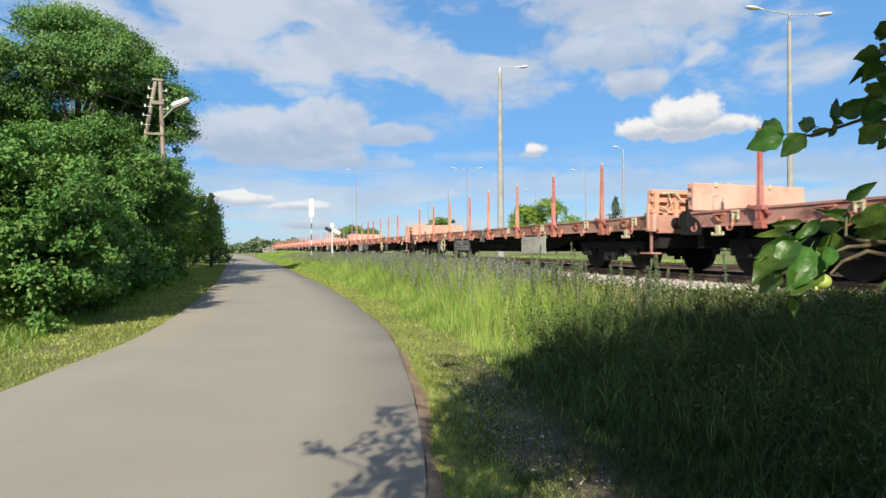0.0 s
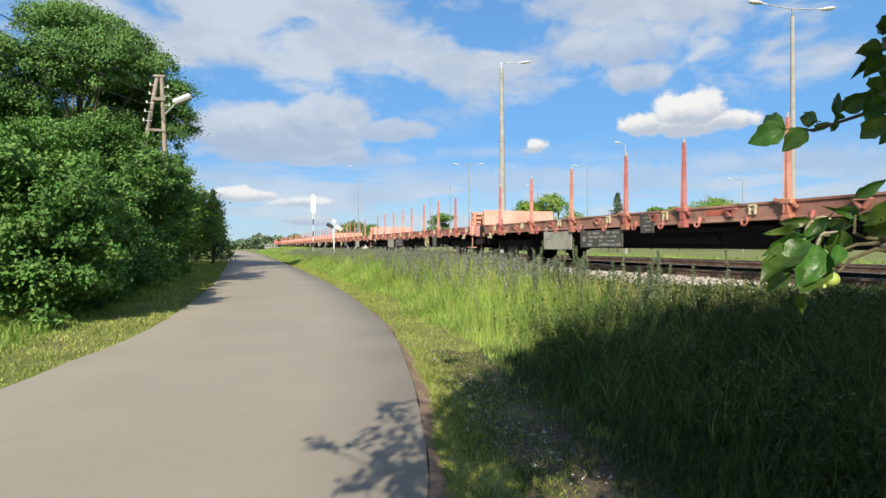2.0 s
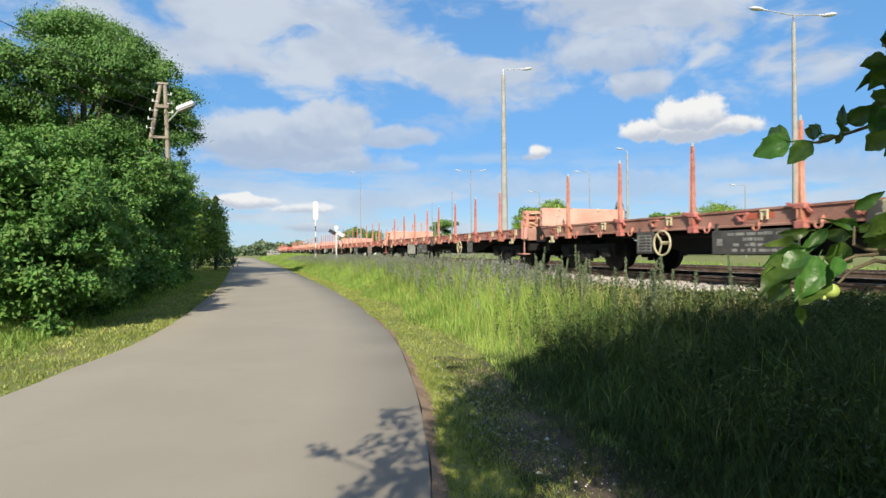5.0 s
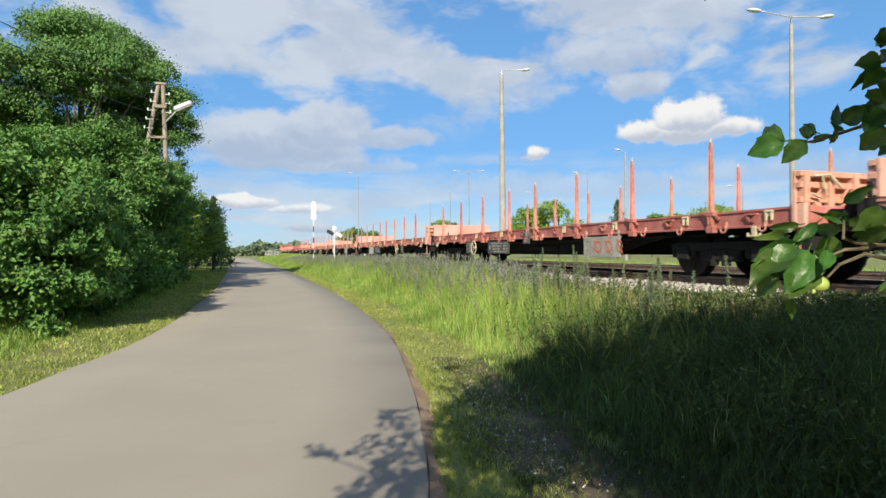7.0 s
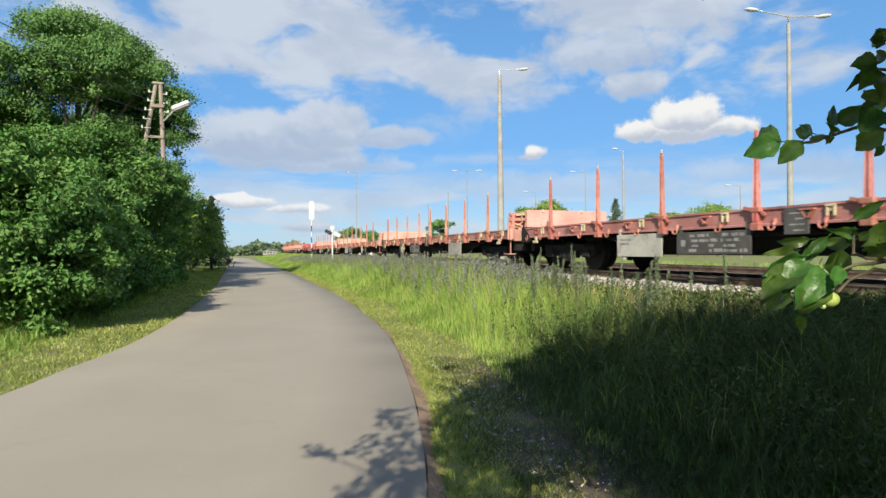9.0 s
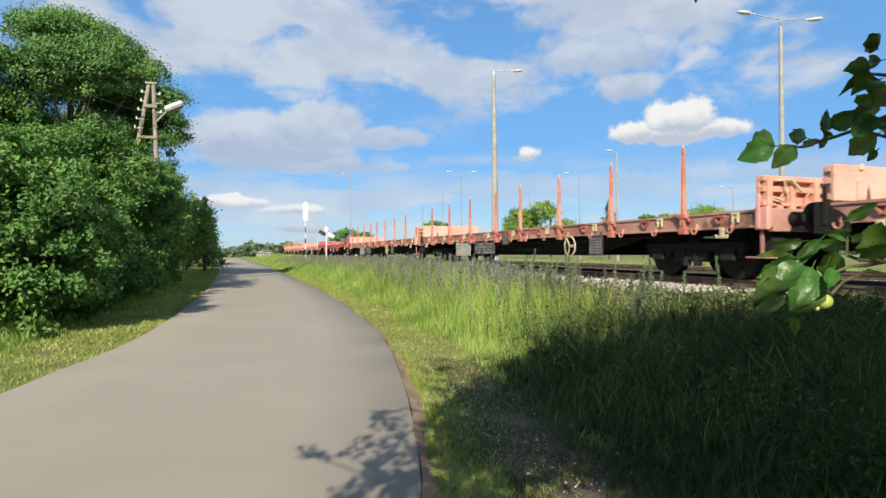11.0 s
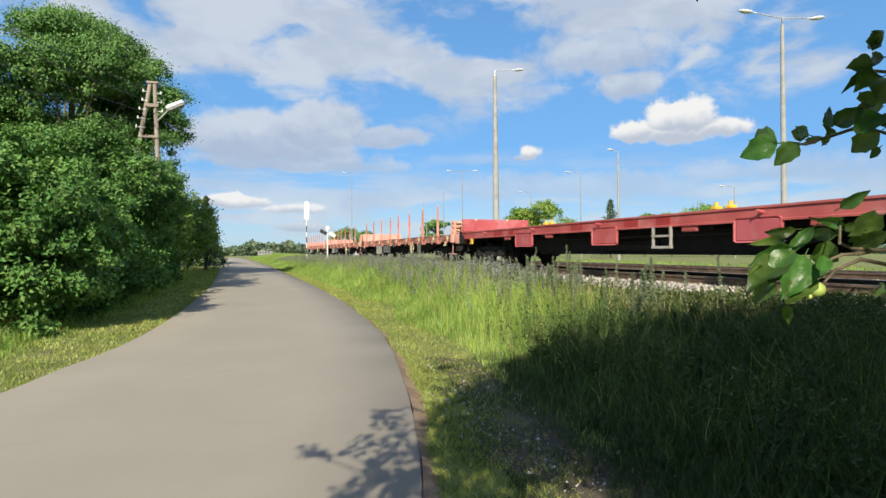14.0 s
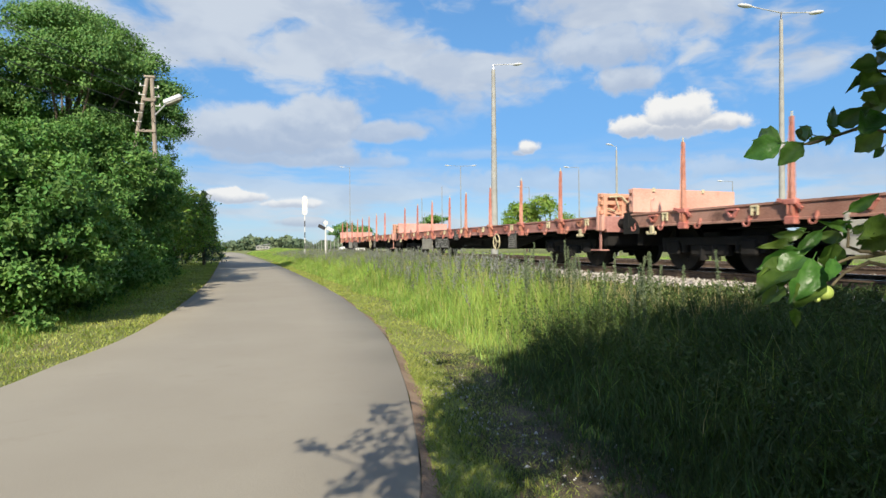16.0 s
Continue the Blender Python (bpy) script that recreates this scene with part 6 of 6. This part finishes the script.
def build_wood_pole():
    ob = tagged(new("utility_pole"), "weathered A-shaped wooden power pole with a street lamp", "utility pole")
    ob.location, ob.scale = (-3.95, 28.7, 0), (1.15, 1.15, 1.15)
    H = 7.9
    part("pole", tube(fresh(), (0.34, 0.0, -0.2), (0.06, 0, H), 0.10, 0.075, 10), GREYWOOD, ob)
    part("pole", tube(fresh(), (-1.45, 0.1, -0.2), (-0.10, 0.02, H), 0.10, 0.075, 10), GREYWOOD, ob)
    part("cross_brace", box(fresh(), -0.28, 0.22, -0.12, -0.06, H - 0.95, H - 0.82, 0.01), GREYWOOD, ob)
    part("cross_brace", box(fresh(), -0.50, 0.20, -0.12, -0.06, H - 2.15, H - 2.05, 0.01), GREYWOOD, ob)
    part("cap", box(fresh(), -0.22, 0.18, -0.10, 0.12, H - 0.02, H + 0.06, 0.01), GREYWOOD, ob)
    for x, z in ((-0.42, -0.35), (-0.46, -0.7), (-0.58, -1.05), (-0.66, -1.4), (-0.72, -1.75), (0.35, -0.4), (0.38, -0.75), (0.42, -1.1)):
        bm = fresh()
        tube(bm, (x * 0.4, -0.05, H + z), (x * 0.8, -0.05, H + z), 0.015, seg=6)
        tube(bm, (x * 0.8, -0.05, H + z - 0.02), (x * 0.8, -0.05, H + z + 0.09), 0.035, 0.024, 10)
        part("insulator", bm, WHITE, ob, "white porcelain insulator on a bracket")
    # slack leads between the insulators and the lamp
    for x0, z0, x1, z1, sag in ((-0.45, -1.2, 0.35, -0.5, 0.5), (-0.55, -1.7, 0.10, -1.6, 0.45), (-0.42, -0.4, -0.55, -2.3, -0.2), (0.10, -1.7, 0.55, -1.1, 0.35)):
        bm = fresh()
        p, q = Vector((x0, -0.12, H + z0)), Vector((x1, -0.12, H + z1))
        cable(bm, [p.lerp(q, k / 10) + Vector((-0.25 * (sag < 0), 0, -sag)) * math.sin(math.pi * k / 10) for k in range(11)], 0.011)
        part("lead", bm, WIRE, ob, "slack black lead")
    bm = fresh()
    tube(bm, (0.12, 0, H - 1.5), (0.55, -0.15, H - 1.05), 0.03, seg=8)
    arm = part("lamp_arm", bm, GALV, ob)
    bm = fresh()
    m = Matrix.Translation((0.84, -0.22, H - 0.88)) @ Matrix.Rotation(-0.2, 4, "Z") @ Matrix.Rotation(-0.42, 4, "Y")
    box(bm, -0.36, 0.36, -0.16, 0.16, -0.06, 0.13, 0.05)
    bmesh.ops.transform(bm, matrix=m, verts=bm.verts)
    part("lamp_head", bm, LAMP_WHITE, arm, "white box-shaped street lamp head")
    bm = fresh()
    box(bm, -0.31, 0.31, -0.13, 0.13, -0.095, -0.055, 0.015)
    bmesh.ops.transform(bm, matrix=m, verts=bm.verts)
    part("lamp_glass", bm, PANEL_GREY, arm, "clouded lamp glass")
    # overhead wires running back past the eye
    for i, (x, z, ex, ez) in enumerate(((-0.42, -0.25, -12.0, 9.0), (-0.42, -0.65, -12.4, 8.3), (-0.55, -1.1, -12.8, 7.6), (-0.62, -1.6, -13.2, 7.0))):
        bm = fresh()
        p, q = Vector((x, -0.05, H + z)), Vector((ex, -26, ez))
        line = [p.lerp(q, s / 12) + Vector((0, 0, -0.5 * math.sin(math.pi * s / 12))) for s in range(13)]
        cable(bm, line, 0.012)
        part("wire", bm, WIRE, ob, "thin overhead wire")


build_wood_pole()


def tilted_board(x, y, z, w, h, degrees):
    bm = box(fresh(), -w / 2, w / 2, -0.012, 0.012, -h / 2, h / 2, 0.004)
    bmesh.ops.transform(bm, matrix=pose(x, y, z, 0, -degrees, 0), verts=bm.verts)
    return bm


def build_signs():
    # tall railway signal seen from behind, on a banded post
    ob = tagged(new("railway_signal"), "white oval railway signal board on a banded post", "signal")
    x, y = 4.97, 51.0
    ob.location = (x, y, float(ground_z(x, y)))
    base = ob.location.z
    H = 5.9 - base
    for i in range(8):
        z0 = i * (H - 1.7) / 8
        part("post_band", tube(fresh(), (0, 0, z0), (0, 0, z0 + (H - 1.6) / 8), 0.045, seg=10), WHITE if i % 2 else PANEL_DARK, ob, "painted band of the post")
    bm = fresh()
    line = [(0.22 * math.cos(t), H - 0.22 + 0.22 * math.sin(t)) for t in np.linspace(0, math.pi, 12)] + [(0.22 * math.cos(t), H - 1.45 + 0.22 * math.sin(t)) for t in np.linspace(math.pi, 2 * math.pi, 12)]
    a_, b_ = [bm.verts.new((px, -0.05, pz)) for px, pz in line], [bm.verts.new((px, 0.05, pz)) for px, pz in line]
    bm.faces.new(a_)
    bm.faces.new(b_[::-1])
    for k in range(len(line)):
        bm.faces.new((a_[k], b_[k], b_[(k + 1) % len(line)], a_[(k + 1) % len(line)]))
    part("signal_board", bm, WHITE, ob)
    # crossing sign
    ob = tagged(new("crossing_sign"), "white crossing sign with arms on a slim post", "sign")
    x, y = 5.35, 40.4
    ob.location = (x, y, float(ground_z(x, y)))
    H = 3.25 - ob.location.z
    part("post", tube(fresh(), (0, 0, 0), (0, 0, H), 0.05, seg=10), WHITE, ob)
    bm = fresh()
    tube(bm, (0, -0.03, H - 0.1), (0, 0.03, H - 0.1), 0.16, seg=20)
    part("disc", bm, WHITE, ob)
    part("sign_arm", tilted_board(-0.28, -0.06, H - 0.40, 0.50, 0.24, -28), BLACK, ob, "dark sign arm")
    part("sign_arm", tilted_board(0.30, -0.06, H - 0.55, 0.50, 0.24, -28), WHITE, ob)
    # low white marker stones near the track
    for x, y, top in ((5.35, 40.38, 1.03), (8.50, 35.11, 1.08), (8.70, 35.05, 1.08)):
        m = tagged(new("marker_post"), "low white marker post beside the track", "marker post", "marker posts")
        z = float(ground_z(x, y))
        m.location = (x, y, z)
        part("post", box(fresh(), -0.07, 0.07, -0.05, 0.05, -0.1, top - z + 0.12, 0.01), WHITE, m)
        part("cap", box(fresh(), -0.075, 0.075, -0.055, 0.055, top - z + 0.12, top - z + 0.17, 0.01), PALE_STEEL, m)
    # row of white fence posts beyond the tracks
    fence = tagged(new("post_row"), "row of pale slim posts along the far yard edge", "fence")
    first = None
    for i in range(26):
        y = 46 + i * 4.6
        x = 16.5 - 0.02 * i
        h = 2.6
        if first is None:
            first = part("post", tube(fresh(), (0, 0, 0), (0, 0, h), 0.06, 0.05, 8), CONCRETE, fence)
            o = first
        else:
            o = new("post", first.data)
            o.parent = fence
        o.location = (x, y, 0.5)


build_signs()


def build_distance():
    # station roof far off
    ob = tagged(new("station_building"), "low pale building with a grey roof far down the line", "building")
    ob.location, ob.scale = (6.2, 212, 0.4), (0.5, 0.55, 0.65)
    part("wall", box(fresh(), -4.5, 4.5, -3, 3, 0, 2.0), CONCRETE, ob)
    bm = fresh()
    pts = [bm.verts.new(p) for p in ((-5, -3.6, 1.9), (5, -3.6, 3.1), (5, 3.6, 3.1), (-5, 3.6, 1.9), (-5, -3.6, 2.1), (5, -3.6, 3.3), (5, 3.6, 3.3), (-5, 3.6, 2.1))]
    for f_ in ((0, 3, 2, 1), (4, 5, 6, 7), (0, 1, 5, 4), (1, 2, 6, 5), (2, 3, 7, 6), (3, 0, 4, 7)):
        bm.faces.new([pts[i] for i in f_])
    part("roof", bm, ROOF, ob, "grey sheet roof")
    for i in range(4):
        part("window", box(fresh(), -3.6 + i * 2, -2.6 + i * 2, -3.04, -2.98, 0.8, 1.6), GLASS_DARK, ob)
    # parked white car near the crossing
    car = tagged(new("car"), "small white car parked near the level crossing", "car")
    car.location = (9.9 + 7.2, 96, 0.55)
    bm = fresh()
    sec = ((-2.1, 0.35, 0.72), (-1.9, 0.30, 0.88), (-1.1, 0.28, 0.95), (-0.5, 0.28, 1.42), (1.0, 0.28, 1.45), (1.7, 0.28, 1.0), (2.1, 0.32, 0.9))
    rows = []
    for xx, z0, z1 in sec:
        wd = 0.82 if z1 < 1.2 else 0.66
        rows.append([bm.verts.new((xx, -0.82, z0)), bm.verts.new((xx, -0.84, 0.7)), bm.verts.new((xx, -wd, z1)), bm.verts.new((xx, wd, z1)), bm.verts.new((xx, 0.84, 0.7)), bm.verts.new((xx, 0.82, z0))])
    for p, q in zip(rows, rows[1:]):
        for j in range(6):
            bm.faces.new((p[j], p[(j + 1) % 6], q[(j + 1) % 6], q[j]))
    bm.faces.new(rows[0][::-1])
    bm.faces.new(rows[-1])
    body = part("body", bm, WHITE, car)
    for s in (-1, 1):
        bm = fresh()
        box(bm, -0.75, 1.25, s * 0.74, s * 0.80, 0.98, 1.34, 0.02)
        part("side_window", bm, GLASS_DARK, body)
        for xx in (-1.3, 1.3):
            bm = fresh()
            tube(bm, (xx, s * 0.66, 0.3), (xx, s * 0.86, 0.3), 0.3, seg=18)
            part("wheel", bm, RUBBER, car)


build_distance()

# ---- what moves ----
TRAIN_START = -0.4606   # where the middle of the first wagon stands at the start


def run(t):
    """How far the train has come after t seconds."""
    return 14.33994 * t - 0.00623 * t ** 2 + 0.000892 * t ** 3


def motions():
    ts = [0.5 * i for i in range(33)]
    for j, w in enumerate(WAGONS):
        y0 = TRAIN_START + PITCH * j
        walk(w, [(t, pose(TRACK_X[0], y0 - run(t), RAIL_Z)) for t in ts])
    # all wheels roll alike
    first = SPINNERS[0]
    walk(first, [(i / FPS, Matrix.Rotation(run(i / FPS) / 0.46, 4, "X")) for i in range(16 * FPS + 1)])
    for o in SPINNERS[1:]:
        o.rotation_mode = "QUATERNION"
        o.animation_data_create()
        o.animation_data.action = first.animation_data.action
        o.animation_data.action_slot = first.animation_data.action_slot
    # the branches sway in the wind
    p = UPPER_BRANCH.location.copy()
    walk(UPPER_BRANCH, [(t, pose(p.x + x, p.y + y, p.z + z)) for t, x, y, z in (
            (0, 0.000, 0.000, 0.000), (0.5, 0.006, -0.001, -0.002), (1, 0.006, -0.000, -0.003), (1.5, 0.003, 0.002, -0.001), (2,
            0.001, 0.003, 0.002), (2.5, -0.002, 0.004, 0.002), (3, 0.009, -0.000, -0.011), (3.5, 0.004, 0.003, -0.007), (4, 0.016,
            -0.000, -0.015), (6.5, -0.011, 0.006, -0.002), (7, -0.001, 0.002, -0.007), (7.5, -0.014, 0.005, 0.001), (8, -0.010,
            0.004, -0.002), (8.5, -0.003, 0.001, -0.009), (9, -0.005, 0.001, -0.010), (11.5, -0.010, -0.005, -0.016), (12, -0.018,
            -0.001, -0.009), (12.5, -0.011, -0.004, -0.016), (13, -0.016, -0.003, -0.011), (13.5, -0.013, -0.003, -0.013), (14,
            -0.006, -0.005, -0.012), (14.5, -0.005, -0.003, -0.008), (15, 0.002, -0.005, -0.016), (15.5, -0.007, -0.002, -0.009),
            (16, 0.004, -0.008, -0.021))])
    p = LOWER_BRANCH.location.copy()
    walk(LOWER_BRANCH, [(t, pose(p.x + x, p.y + y, p.z + z)) for t, x, y, z in (
            (0, 0.000, 0.000, 0.000), (0.5, 0.004, -0.001, -0.002), (1, 0.002, -0.000, 0.001), (1.5, 0.016, -0.004, -0.007), (2,
            0.012, -0.002, -0.004), (2.5, 0.006, -0.001, -0.009), (3, 0.034, -0.011, -0.029), (3.5, 0.016, -0.002, -0.011), (4,
            0.014, 0.001, -0.017), (6.5, -0.005, 0.005, -0.004), (7, -0.007, 0.005, -0.001), (7.5, -0.001, 0.003, -0.007), (8,
            -0.018, 0.008, 0.006), (8.5, 0.005, -0.000, -0.017), (9, 0.013, -0.004, -0.030), (11.5, 0.008, -0.010, -0.031), (12,
            -0.010, -0.002, -0.012), (12.5, 0.004, -0.007, -0.027), (13, -0.015, -0.002, -0.011), (13.5, -0.030, 0.004, 0.001),
            (14, -0.004, -0.004, -0.011), (14.5, -0.018, 0.001, 0.005), (15, 0.009, -0.008, -0.020), (15.5, 0.022, -0.013,
            -0.028), (16, 0.012, -0.012, -0.026))])


motions()
